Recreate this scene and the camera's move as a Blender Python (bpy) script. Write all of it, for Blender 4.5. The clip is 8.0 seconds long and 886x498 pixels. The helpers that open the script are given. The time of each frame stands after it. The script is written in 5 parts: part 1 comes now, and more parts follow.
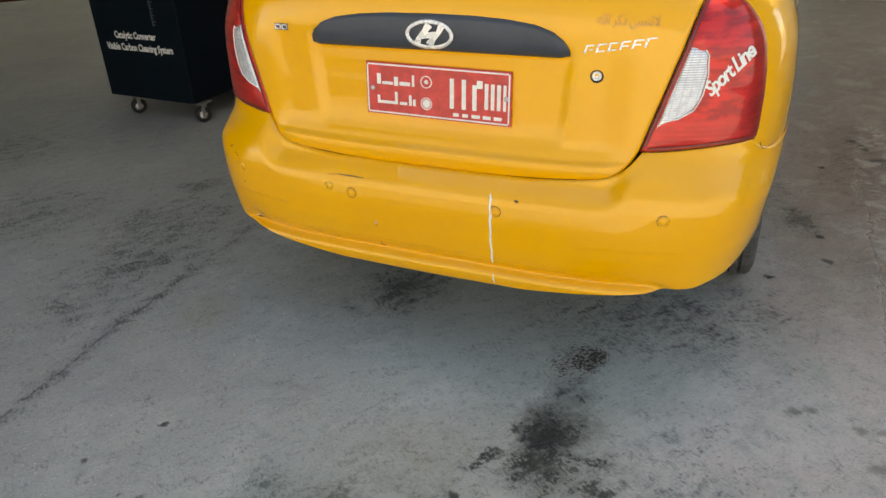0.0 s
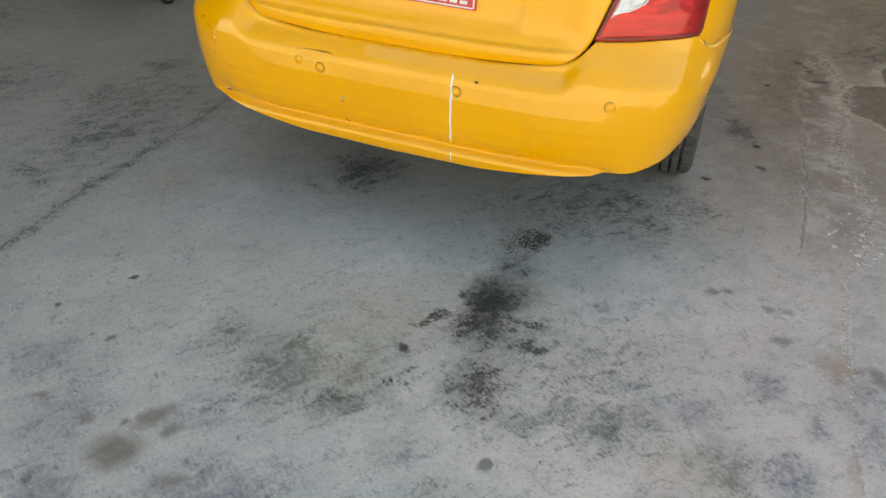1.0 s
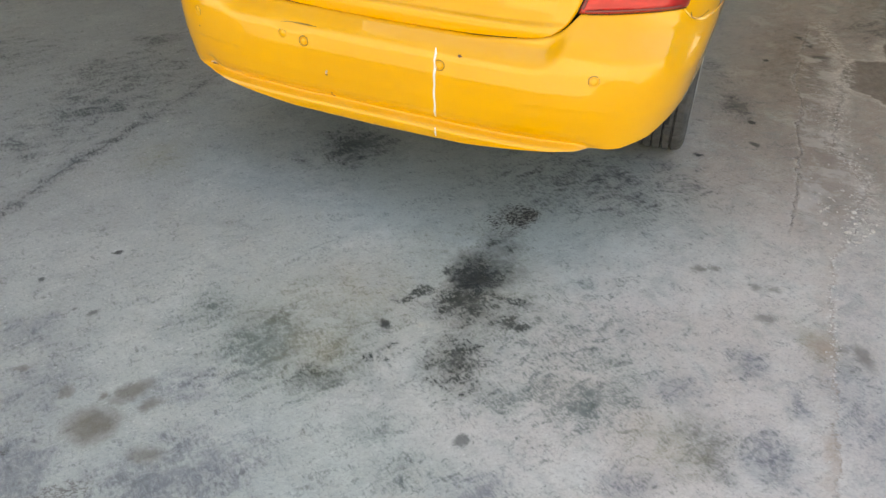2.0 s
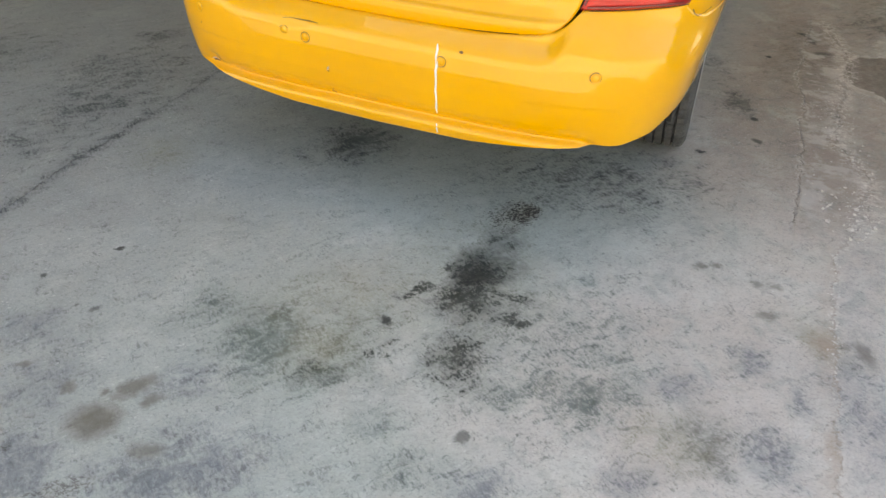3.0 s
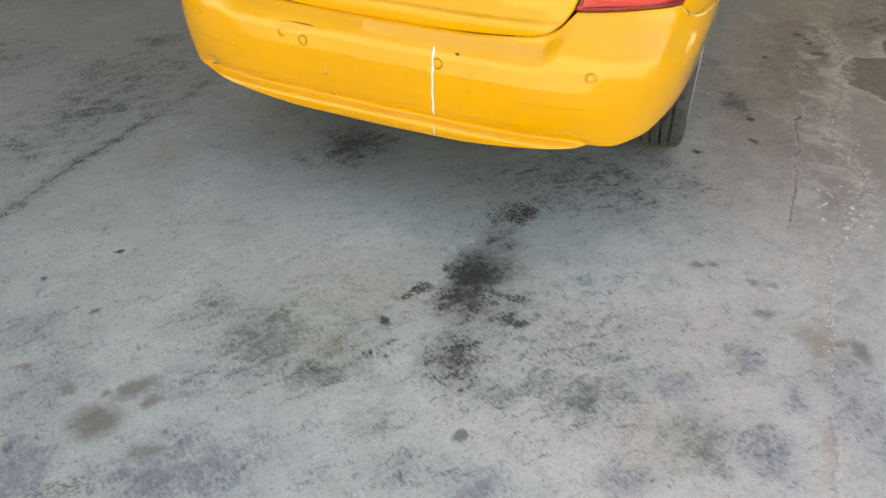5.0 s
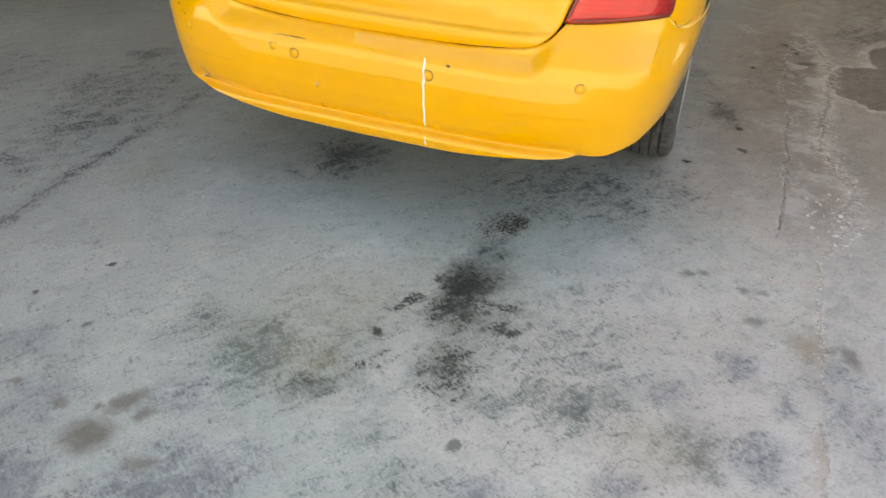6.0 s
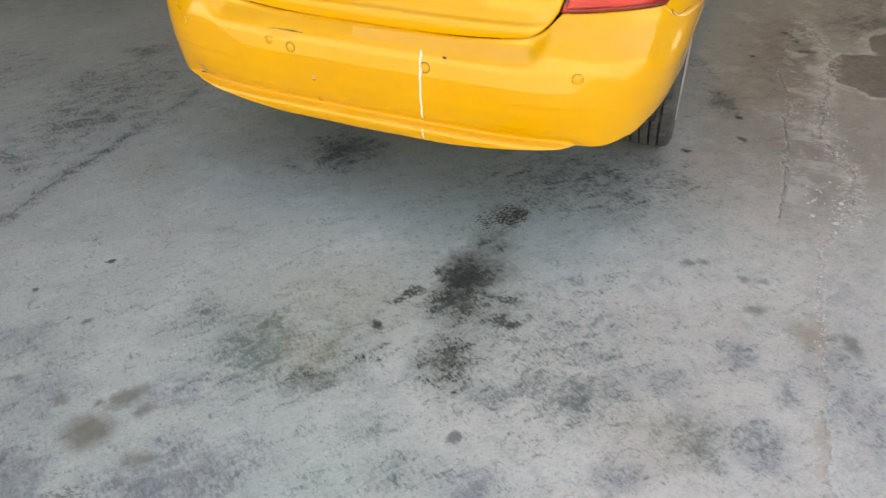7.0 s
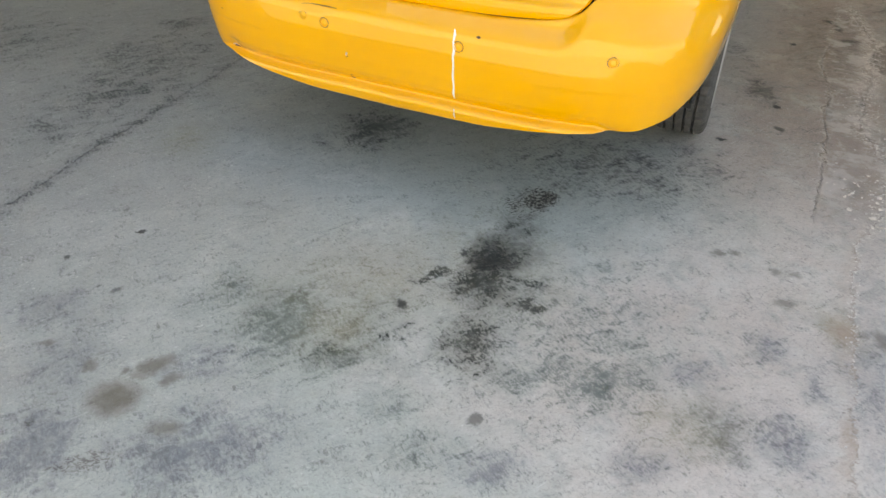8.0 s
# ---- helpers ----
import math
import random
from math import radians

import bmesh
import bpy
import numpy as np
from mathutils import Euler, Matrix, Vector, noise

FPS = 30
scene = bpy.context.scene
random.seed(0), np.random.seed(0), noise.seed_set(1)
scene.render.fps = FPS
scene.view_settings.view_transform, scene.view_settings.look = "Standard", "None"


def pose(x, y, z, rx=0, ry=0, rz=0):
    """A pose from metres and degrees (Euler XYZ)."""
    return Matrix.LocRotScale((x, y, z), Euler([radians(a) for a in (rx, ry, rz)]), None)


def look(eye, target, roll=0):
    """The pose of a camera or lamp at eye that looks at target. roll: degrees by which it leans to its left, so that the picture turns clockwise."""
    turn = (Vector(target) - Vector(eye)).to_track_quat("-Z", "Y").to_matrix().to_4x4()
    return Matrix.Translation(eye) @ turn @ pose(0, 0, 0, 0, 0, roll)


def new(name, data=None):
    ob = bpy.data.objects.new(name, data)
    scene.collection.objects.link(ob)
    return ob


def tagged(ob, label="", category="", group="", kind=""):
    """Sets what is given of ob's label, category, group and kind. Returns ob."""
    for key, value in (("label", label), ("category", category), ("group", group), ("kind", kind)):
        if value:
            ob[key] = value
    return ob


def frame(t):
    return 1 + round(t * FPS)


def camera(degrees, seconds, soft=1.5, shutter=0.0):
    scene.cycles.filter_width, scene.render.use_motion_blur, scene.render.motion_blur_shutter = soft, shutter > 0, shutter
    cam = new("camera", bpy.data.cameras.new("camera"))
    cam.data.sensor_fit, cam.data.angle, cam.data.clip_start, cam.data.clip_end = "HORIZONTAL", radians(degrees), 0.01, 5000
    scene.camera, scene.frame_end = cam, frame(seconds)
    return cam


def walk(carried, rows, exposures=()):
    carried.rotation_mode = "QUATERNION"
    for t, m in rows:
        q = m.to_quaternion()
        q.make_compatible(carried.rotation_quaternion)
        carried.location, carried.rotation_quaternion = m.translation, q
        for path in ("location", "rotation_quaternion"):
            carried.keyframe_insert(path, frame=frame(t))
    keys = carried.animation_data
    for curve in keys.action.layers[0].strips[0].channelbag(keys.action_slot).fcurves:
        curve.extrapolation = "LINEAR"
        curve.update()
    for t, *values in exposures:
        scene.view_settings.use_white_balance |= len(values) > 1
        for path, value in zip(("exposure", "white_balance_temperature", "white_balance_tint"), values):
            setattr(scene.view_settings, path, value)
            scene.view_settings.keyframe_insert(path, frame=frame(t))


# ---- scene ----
cam = camera(60.3, 8.0)
PATH = [
    (0, (0.883, -1.654, 1.353), (0.091, -0.066, 0.432), -3.1),
    (0.2, (0.924, -1.707, 1.368), (0.12, -0.08, 0.528), -3.0),
    (0.4, (0.933, -1.773, 1.375), (0.183, -0.087, 0.605), -2.4),
    (0.5, (0.947, -1.812, 1.39), (0.216, -0.115, 0.603), -1.7),
    (0.6, (0.924, -1.854, 1.391), (0.279, -0.178, 0.517), -0.5),
    (0.7, (0.946, -1.855, 1.324), (0.333, -0.213, 0.359), 1.3),
    (0.8, (0.946, -1.872, 1.295), (0.37, -0.248, 0.28), 3.0),
    (1, (0.958, -1.831, 1.32), (0.313, -0.293, 0.216), 1.9),
    (1.5, (0.998, -1.812, 1.312), (0.373, -0.297, 0.165), 3.4),
    (2, (1.017, -1.796, 1.311), (0.368, -0.296, 0.158), 1.7),
    (3.5, (1.021, -1.794, 1.314), (0.368, -0.303, 0.152), 1.7),
    (4, (1.026, -1.796, 1.315), (0.374, -0.301, 0.157), 1.5),
    (4.5, (1.031, -1.8, 1.312), (0.375, -0.308, 0.153), 1.2),
    (6, (1.038, -1.811, 1.316), (0.392, -0.292, 0.187), 1.2),
    (6.5, (1.047, -1.807, 1.314), (0.412, -0.278, 0.191), 0.9),
    (7, (1.048, -1.807, 1.309), (0.4, -0.302, 0.171), 0.3),
    (7.5, (1.045, -1.806, 1.301), (0.365, -0.335, 0.129), 0.3),
    (8, (1.043, -1.803, 1.303), (0.344, -0.348, 0.123), 0.9),
]
walk(cam, [(t, look(eye, target, roll)) for t, eye, target, roll in PATH],
     exposures=[(0.0, 1.25, 8800, 8), (0.5, 1.30, 8800, 8), (1.0, 1.47, 8800, 8), (1.5, 1.71, 8800, 8), (8.0, 1.75, 8800, 8)])

# ---- world, sun, exposure ----
world = bpy.data.worlds.new("world")
scene.world = world
world.use_nodes = True
sky = world.node_tree.nodes.new("ShaderNodeTexSky")
sky.sky_type, sky.sun_disc = "NISHITA", False
sky.sun_elevation, sky.sun_rotation = radians(55), radians(27)
back = world.node_tree.nodes["Background"]
back.inputs["Strength"].default_value = 0.15
world.node_tree.links.new(sky.outputs["Color"], back.inputs["Color"])
sun = new("sun", bpy.data.lights.new("sun", "SUN"))
sun.data.energy, sun.data.angle, sun.data.color = 3.6, radians(0.8), (1.0, 0.96, 0.90)
sun.matrix_world = look((2.5, 5.0, 8.2), (0, 0, 0))


# ---- materials ----
class Nodes:
    """A short way of writing a node material."""

    def __init__(self, name):
        self.mat = bpy.data.materials.new(name)
        self.mat.use_nodes = True
        self.tree = self.mat.node_tree
        self.bsdf = self.tree.nodes["Principled BSDF"]
        self.where = self.node("ShaderNodeTexCoord").outputs["Object"]

    def node(self, kind):
        return self.tree.nodes.new(kind)

    def link(self, a, b):
        self.tree.links.new(a, b)

    def put(self, socket, value):
        if isinstance(value, bpy.types.NodeSocket):
            self.link(value, socket)
        else:
            socket.default_value = value

    def math(self, op, a, b=0.0, c=0.0):
        n = self.node("ShaderNodeMath")
        n.operation = op
        for s, v in zip(n.inputs, (a, b, c)):
            self.put(s, v)
        return n.outputs[0]

    def vec(self, op, a, b):
        n = self.node("ShaderNodeVectorMath")
        n.operation = op
        self.put(n.inputs[0], a)
        self.put(n.inputs[1], b)
        return n.outputs["Value"] if op in ("LENGTH", "DOT_PRODUCT") else n.outputs[0]

    def noise(self, scale, detail=4.0, rough=0.55, at=None, colour=False, warp=0.0):
        n = self.node("ShaderNodeTexNoise")
        self.link(at or self.where, n.inputs["Vector"])
        n.inputs["Scale"].default_value, n.inputs["Detail"].default_value = scale, detail
        n.inputs["Roughness"].default_value, n.inputs["Distortion"].default_value = rough, warp
        return n.outputs["Color" if colour else "Fac"]

    def step(self, value, low, high, to_low=0.0, to_high=1.0):
        n = self.node("ShaderNodeMapRange")
        n.interpolation_type = "SMOOTHSTEP"
        for k, v in zip(("Value", "From Min", "From Max", "To Min", "To Max"), (value, low, high, to_low, to_high)):
            self.put(n.inputs[k], v)
        return n.outputs[0]

    def mix(self, fac, a, b, kind="MIX"):
        n = self.node("ShaderNodeMix")
        n.data_type, n.blend_type = "RGBA", kind
        for s, v in zip((n.inputs[0], n.inputs[6], n.inputs[7]), (fac, a, b)):
            if not isinstance(v, bpy.types.NodeSocket) and s != n.inputs[0]:
                v = (*v[:3], 1.0)
            self.put(s, v)
        return n.outputs[2]

    def bump(self, height, strength, distance):
        n = self.node("ShaderNodeBump")
        n.inputs["Strength"].default_value, n.inputs["Distance"].default_value = strength, distance
        self.link(height, n.inputs["Height"])
        self.link(n.outputs[0], self.bsdf.inputs["Normal"])

    def set(self, **values):
        for key, value in values.items():
            key = key.replace("_", " ")
            if isinstance(value, tuple) and len(value) == 3 and "Colo" in key or key == "Coat Tint":
                value = (*value[:3], 1.0)
            self.put(self.bsdf.inputs[key], value)
        return self.mat


def plain(name, colour, rough=0.5, metal=0.0, vary=0.12, scale=14.0, bump=0.0, **more):
    """A paint, plastic or metal with blotches, fine grain and a little unevenness in its gloss."""
    n = Nodes(name)
    blotch = n.math("ADD", n.math("MULTIPLY", n.noise(scale, 5), 0.6), n.math("MULTIPLY", n.noise(scale * 9, 3), 0.4))
    dark = tuple(c * (1 - vary) for c in colour)
    light = tuple(min(1.0, c * (1 + vary)) for c in colour)
    col = n.mix(n.step(blotch, 0.35, 0.65), dark, light)
    gloss = n.step(n.noise(scale * 3, 4), 0.3, 0.7, max(0.02, rough - 0.06), rough + 0.07)
    if bump:
        n.bump(n.noise(scale * 12, 4), 0.4, bump)
    return n.set(Base_Color=col, Roughness=gloss, Metallic=metal, **more)


def yellow_paint():
    n = Nodes("taxi_yellow_paint")
    haze = n.noise(3.0, 5, 0.6)
    col = n.mix(n.step(haze, 0.35, 0.7), (0.90, 0.424, 0.0008), (0.93, 0.452, 0.001))
    dust = n.step(n.noise(22.0, 6, 0.7), 0.55, 0.80, 0.0, 0.035)
    col = n.mix(dust, col, (0.55, 0.40, 0.18))
    up = n.node("ShaderNodeSeparateXYZ")
    n.link(n.node("ShaderNodeNewGeometry").outputs["Normal"], up.inputs[0])
    settled = n.math("MULTIPLY", n.step(up.outputs[2], 0.40, 0.95), n.step(n.noise(6.0, 7, 0.7), 0.35, 0.7, 0.02, 0.10))
    col = n.mix(settled, col, (0.62, 0.50, 0.32))
    rough = n.step(n.noise(9.0, 5, 0.6), 0.3, 0.75, 0.30, 0.42)
    n.bump(n.noise(4.0, 2), 0.04, 0.004)
    return n.set(Base_Color=col, Roughness=rough, Coat_Weight=1.0, Coat_Roughness=0.02, Coat_IOR=1.6, Specular_IOR_Level=0.08)


def concrete():
    n = Nodes("worn_concrete")
    p = n.where
    sep = n.node("ShaderNodeSeparateXYZ")
    n.link(p, sep.inputs[0])
    X, Y = sep.outputs[0], sep.outputs[1]

    def along(angle, squeeze):
        turn = n.node("ShaderNodeVectorRotate")
        turn.rotation_type = "Z_AXIS"
        n.link(p, turn.inputs["Vector"])
        turn.inputs["Angle"].default_value = radians(-angle)
        return n.vec("MULTIPLY", turn.outputs[0], (1.0, squeeze, 1.0))

    def both(a, b, low=0.37, high=0.63):
        return n.step(n.math("ADD", n.math("MULTIPLY", a, 0.5), n.math("MULTIPLY", b, 0.5)), low, high)

    long, cross = along(55, 1.8), along(-35, 2.2)
    big = n.noise(0.9, 5, 0.6)
    mid = n.noise(4.2, 9, 0.70, warp=0.5)
    fine = n.noise(34.0, 8, 0.75)
    grit = n.noise(150.0, 4, 0.75)
    grain = both(n.noise(15.0, 10, 0.72, at=long, warp=0.9), n.noise(60.0, 7, 0.74, at=cross, warp=0.7), 0.36, 0.64)
    rough_grain = both(n.noise(11.0, 10, 0.72, at=long, warp=0.7), n.noise(48.0, 7, 0.74, at=cross, warp=0.6), 0.35, 0.65)
    patchy = n.step(n.noise(11.0, 6, 0.65, at=n.vec("ADD", p, (0, 0, 3.0))), 0.36, 0.64)

    # worn slab: cool and warm areas, cleaner pale wear, fine mottling, plus painted brightness falling leftwards
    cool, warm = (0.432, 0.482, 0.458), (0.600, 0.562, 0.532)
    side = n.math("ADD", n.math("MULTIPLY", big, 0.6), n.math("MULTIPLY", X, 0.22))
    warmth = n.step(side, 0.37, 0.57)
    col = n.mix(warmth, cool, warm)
    # left side painted darker for the weaker light there
    left_shade = n.step(n.math("ADD", X, n.math("ADD", n.math("MULTIPLY", big, 0.8), n.math("MULTIPLY", Y, 0.10))), -0.95, 0.80, 1.0, 0.0)
    col = n.mix(n.math("MULTIPLY", left_shade, 0.86), col, (0.272, 0.278, 0.282))
    # browner floor at right, also darkened for the shade by the tyre
    brown_shade = n.math("MULTIPLY", n.step(X, 0.50, 1.05), n.step(Y, 0.12, 1.1))
    col = n.mix(n.math("MULTIPLY", brown_shade, n.step(mid, 0.33, 0.6, 0.62, 0.97)), col, (0.270, 0.215, 0.185))
    col = n.mix(n.math("MULTIPLY", n.step(mid, 0.46, 0.66, 0, 0.42), n.math("SUBTRACT", 1.0, n.math("MULTIPLY", left_shade, 0.75))), col, (0.62, 0.65, 0.62))
    col = n.mix(n.math("MULTIPLY", n.step(n.noise(2.6, 8, 0.68, warp=0.8), 0.48, 0.66, 0, 0.40), n.math("ADD", n.math("MULTIPLY", warmth, 0.7), 0.3)), col, (0.45, 0.405, 0.365))
    col = n.mix(n.step(n.noise(9.0, 8, 0.72, warp=0.9), 0.48, 0.66, 0, 0.40), col, (0.27, 0.30, 0.292))
    col = n.mix(n.step(fine, 0.48, 0.68, 0, 0.22), col, (0.27, 0.29, 0.29))
    col = n.mix(n.step(grit, 0.52, 0.68, 0, 0.24), col, (0.24, 0.25, 0.25))
    col = n.mix(n.step(grit, 0.34, 0.46, 0.26, 0), col, (0.68, 0.69, 0.67))

    def wander(scale, detail, rough):
        a, b = [n.math("SUBTRACT", n.noise(scale, detail, rough, at=n.vec("ADD", p, (0, 0, 7.0 * k))), 0.5) for k in (0, 1)]
        c = n.node("ShaderNodeCombineXYZ")
        n.link(a, c.inputs[0])
        n.link(b, c.inputs[1])
        return c.outputs[0]

    wob, wob_fine = wander(7.0, 6, 0.68), wander(42.0, 5, 0.72)
    bent = {wild: n.vec("ADD", p, n.vec("ADD", n.vec("MULTIPLY", wob, (wild,) * 3), n.vec("MULTIPLY", wob_fine, (wild * 0.5,) * 3))) for wild in (0.035, 0.08, 0.16)}

    def spot(x, y, rx, ry, turned, wild, hard):
        q = n.vec("SUBTRACT", bent[wild], (x, y, 0))
        r = n.node("ShaderNodeVectorRotate")
        r.rotation_type = "Z_AXIS"
        n.link(q, r.inputs["Vector"])
        r.inputs["Angle"].default_value = radians(-turned)
        m = n.vec("MULTIPLY", r.outputs[0], (1 / rx, 1 / ry, 0))
        return n.step(n.vec("LENGTH", m, (0, 0, 0)), hard, 1.0, 1.0, 0.0)

    def spread(rows, wider=2.1, wild=0.16, hard=0.0):
        """How thickly a kind of dirt lies, over its patches."""
        total = None
        for x, y, rx, ry, turned, much in rows:
            s = n.math("MULTIPLY", spot(x, y, rx * wider, ry * wider, turned, wild, hard), much)
            total = s if total is None else n.math("MAXIMUM", total, s)
        return total

    def flecks(col, thick, tint, much, halo, by=grain, soft=0.30, reach=0.84, crisp=0.35):
        """Dirt rubbed into the grain: a thin film, softer blotches and harder flecks, closing up where it is thick."""
        low = n.math("SUBTRACT", 1.0, n.math("MULTIPLY", thick, reach))
        film = n.math("MULTIPLY", n.math("MINIMUM", thick, 1.0), n.math("ADD", n.math("MULTIPLY", patchy, 0.7), 0.5))
        col = n.mix(n.math("MULTIPLY", film, halo), col, tint)
        blur = n.step(by, n.math("SUBTRACT", low, 0.30), n.math("ADD", low, 0.45))
        col = n.mix(n.math("MULTIPLY", blur, much * 0.66), col, tint)
        hard = n.math("MULTIPLY", n.step(by, n.math("ADD", low, 0.08), n.math("ADD", low, 0.08 + soft)), n.math("ADD", n.math("MULTIPLY", patchy, 0.85), 0.15))
        return n.mix(n.math("MULTIPLY", hard, much * crisp), col, tuple(0.72 * c for c in tint))

    # grime all over, thicker in patches, and scuffs
    haze = n.step(n.noise(1.6, 6, 0.64, warp=0.8), 0.38, 0.66, 0.06, 0.44)
    clean = n.math("SUBTRACT", 1.0, n.math("MULTIPLY", warmth, 0.55))
    haze = n.math("MULTIPLY", haze, clean)
    col = flecks(col, haze, (0.215, 0.235, 0.230), 0.42, 0.10, rough_grain, crisp=0.12)
    col = flecks(col, n.math("MULTIPLY", n.step(n.noise(2.1, 6, 0.66, warp=0.6, at=cross), 0.42, 0.66, 0.04, 0.44), clean), (0.225, 0.24, 0.248), 0.42, 0.06, crisp=0.12)
    flakes = n.math("MULTIPLY", n.step(n.noise(58.0, 5, 0.62, at=long, warp=0.7), 0.645, 0.67), n.step(n.noise(3.3, 5, 0.65), 0.50, 0.62))
    col = n.mix(n.math("MULTIPLY", flakes, 0.32), col, (0.16, 0.165, 0.165))
    pale = n.step(n.noise(70.0, 6, 0.66, at=long, warp=0.5), 0.615, 0.655, 0, 0.55)
    col = n.mix(n.math("MULTIPLY", pale, n.step(n.noise(2.8, 5, 0.65, at=cross), 0.40, 0.60, 0.25, 1.0)), col, (0.72, 0.74, 0.73))
    scratch = n.step(n.noise(9.0, 6, 0.7, at=along(62, 14.0), warp=0.2), 0.62, 0.67, 0, 0.40)
    col = n.mix(scratch, col, (0.68, 0.70, 0.69))
    scuff = n.step(n.noise(13.0, 7, 0.72, at=along(-8, 9.0), warp=0.3), 0.60, 0.68, 0, 0.30)
    col = n.mix(scuff, col, (0.30, 0.32, 0.325))

    greenish = spread((
        (0.05, -0.66, 0.110, 0.125, 57, 1.0), (0.23, -0.71, 0.065, 0.051, 61, 1.0), (0.07, -0.78, 0.072, 0.062, 49, 0.7), (-0.16, -0.63, 0.075, 0.090, 27, 0.72),
        (0.23, -0.59, 0.125, 0.099, 48, 0.6), (0.43, -0.80, 0.060, 0.044, 51, 0.6), (0.56, -0.87, 0.073, 0.070, 26, 0.55), (0.71, -0.08, 0.022, 0.025, 27, 0.9),
        (0.78, -0.27, 0.019, 0.015, 25, 0.9), (0.72, -0.50, 0.070, 0.060, 26, 0.90), (0.82, -0.52, 0.090, 0.075, 26, 1.0), (0.88, -0.46, 0.072, 0.065, 25, 0.85),
        (0.66, -0.57, 0.080, 0.053, 51, 0.75), (0.88, -0.35, 0.055, 0.072, 27, 0.65), (0.72, -0.33, 0.235, 0.213, 52, 0.58), (0.75, -0.71, 0.058, 0.037, 26, 0.4)))
    col = flecks(col, greenish, (0.110, 0.150, 0.142), 0.90, 0.34, crisp=0.55)
    bluish = spread((
        (0.12, -1.07, 0.160, 0.110, 39, 0.95), (-0.51, -0.90, 0.081, 0.063, 43, 0.7), (-0.18, -1.23, 0.085, 0.108, 55, 1.0), (-0.04, -0.88, 0.089, 0.069, 41, 0.7),
        (-0.33, -1.03, 0.100, 0.127, 26, 0.6), (1.12, -0.53, 0.059, 0.088, 25, 0.8), (1.17, -0.20, 0.053, 0.053, 26, 0.75), (1.29, -0.29, 0.028, 0.040, 26, 0.75),
        (1.24, -0.49, 0.059, 0.087, 26, 0.85), (1.02, -0.37, 0.064, 0.044, 26, 0.65), (0.70, -0.85, 0.064, 0.038, 26, 0.9), (1.42, -0.24, 0.073, 0.178, 26, 0.6),
        (0.98, -0.70, 0.064, 0.044, 26, 0.75)))
    col = flecks(col, bluish, (0.155, 0.172, 0.202), 0.84, 0.50, crisp=0.40)
    olive = spread(((0.17, -0.61, 0.090, 0.100, 26, 0.74), (1.06, -0.55, 0.098, 0.083, 26, 0.8), (1.32, -0.05, 0.041, 0.075, 26, 0.8), (0.15, -0.42, 0.22, 0.14, 40, 0.60), (0.40, -0.12, 0.17, 0.20, 26, 0.55), (-0.85, -0.02, 0.09, 0.10, 26, 0.6)))
    col = flecks(col, olive, (0.250, 0.240, 0.160), 0.50, 0.46)
    dark = spread((
        (-1.60, 0.50, 0.200, 0.150, 57, 0.72), (-1.64, 0.87, 0.109, 0.089, 58, 0.75), (-1.34, 0.17, 0.181, 0.126, 66, 0.85), (-1.40, 0.30, 0.26, 0.62, 12, 0.62),
        (-1.34, -0.18, 0.12, 0.16, 77, 0.66), (-0.28, 0.37, 0.115, 0.129, 27, 1.1), (-0.38, 0.18, 0.035, 0.039, 27, 0.7), (-1.31, 0.52, 0.110, 0.146, 28, 0.6),
        (0.95, 1.39, 0.064, 0.122, 28, 1.0), (0.76, 1.80, 0.072, 0.334, 28, 0.5), (1.60, 2.75, 0.30, 0.20, 29, 0.8), (1.13, 1.09, 0.059, 0.083, 27, 0.45),
        # the patch at (0.62, 0.50) also darkens the shade below the bumper
        (0.62, 0.50, 0.34, 0.20, 27, 0.75), (-2.0, 3.0, 0.7, 0.5, 20, 0.7), (-3.2, 0.9, 0.6, 0.3, 30, 0.6), (-2.2, 0.3, 0.4, 0.3, 30, 0.6)))
    col = flecks(col, dark, (0.062, 0.070, 0.074), 0.86, 0.24, rough_grain, crisp=0.80)
    brown = spread(((1.15, 2.1, 0.14, 0.40, 0, 0.6), (2.1, 3.4, 0.6, 0.7, 0, 0.8)), hard=0.3)
    col = flecks(col, brown, (0.115, 0.095, 0.080), 0.66, 0.42, rough_grain)

    # soot and oil dripped behind the exhaust
    veil = spread(((0.435, -0.12, 0.110, 0.105, 26, 0.82), (0.445, 0.0, 0.075, 0.110, 26, 0.55), (0.46, -0.31, 0.125, 0.110, 26, 0.64), (0.51, -0.53, 0.080, 0.120, 26, 0.66), (0.44, 0.185, 0.05, 0.06, 26, 0.35)), wider=1.55)
    col = n.mix(n.math("MULTIPLY", veil, n.step(rough_grain, 0.15, 0.85, 0.45, 0.88)), col, (0.085, 0.088, 0.078))
    soot = spread((
        (0.31, -0.305, 0.052, 0.026, 57, 1.0), (0.295, -0.36, 0.040, 0.022, 50, 1.0), (0.342, -0.175, 0.028, 0.018, 50, 0.9), (0.48, -0.56, 0.070, 0.090, 27, 0.60),
        (0.34, -0.53, 0.030, 0.028, 27, 0.5), (0.31, -0.59, 0.016, 0.032, 27, 0.62), (0.35, -0.59, 0.012, 0.021, 76, 0.66), (0.21, -0.70, 0.060, 0.042, 41, 0.40),
        (0.42, -0.17, 0.090, 0.085, 26, 0.80), (0.43, -0.02, 0.060, 0.090, 27, 0.50), (0.44, -0.29, 0.110, 0.085, 26, 0.92), (0.578, -0.23, 0.060, 0.026, 11, 0.8),
        (0.57, -0.32, 0.050, 0.034, 30, 0.85), (0.52, -0.50, 0.058, 0.115, 26, 0.88)), wider=1.7)
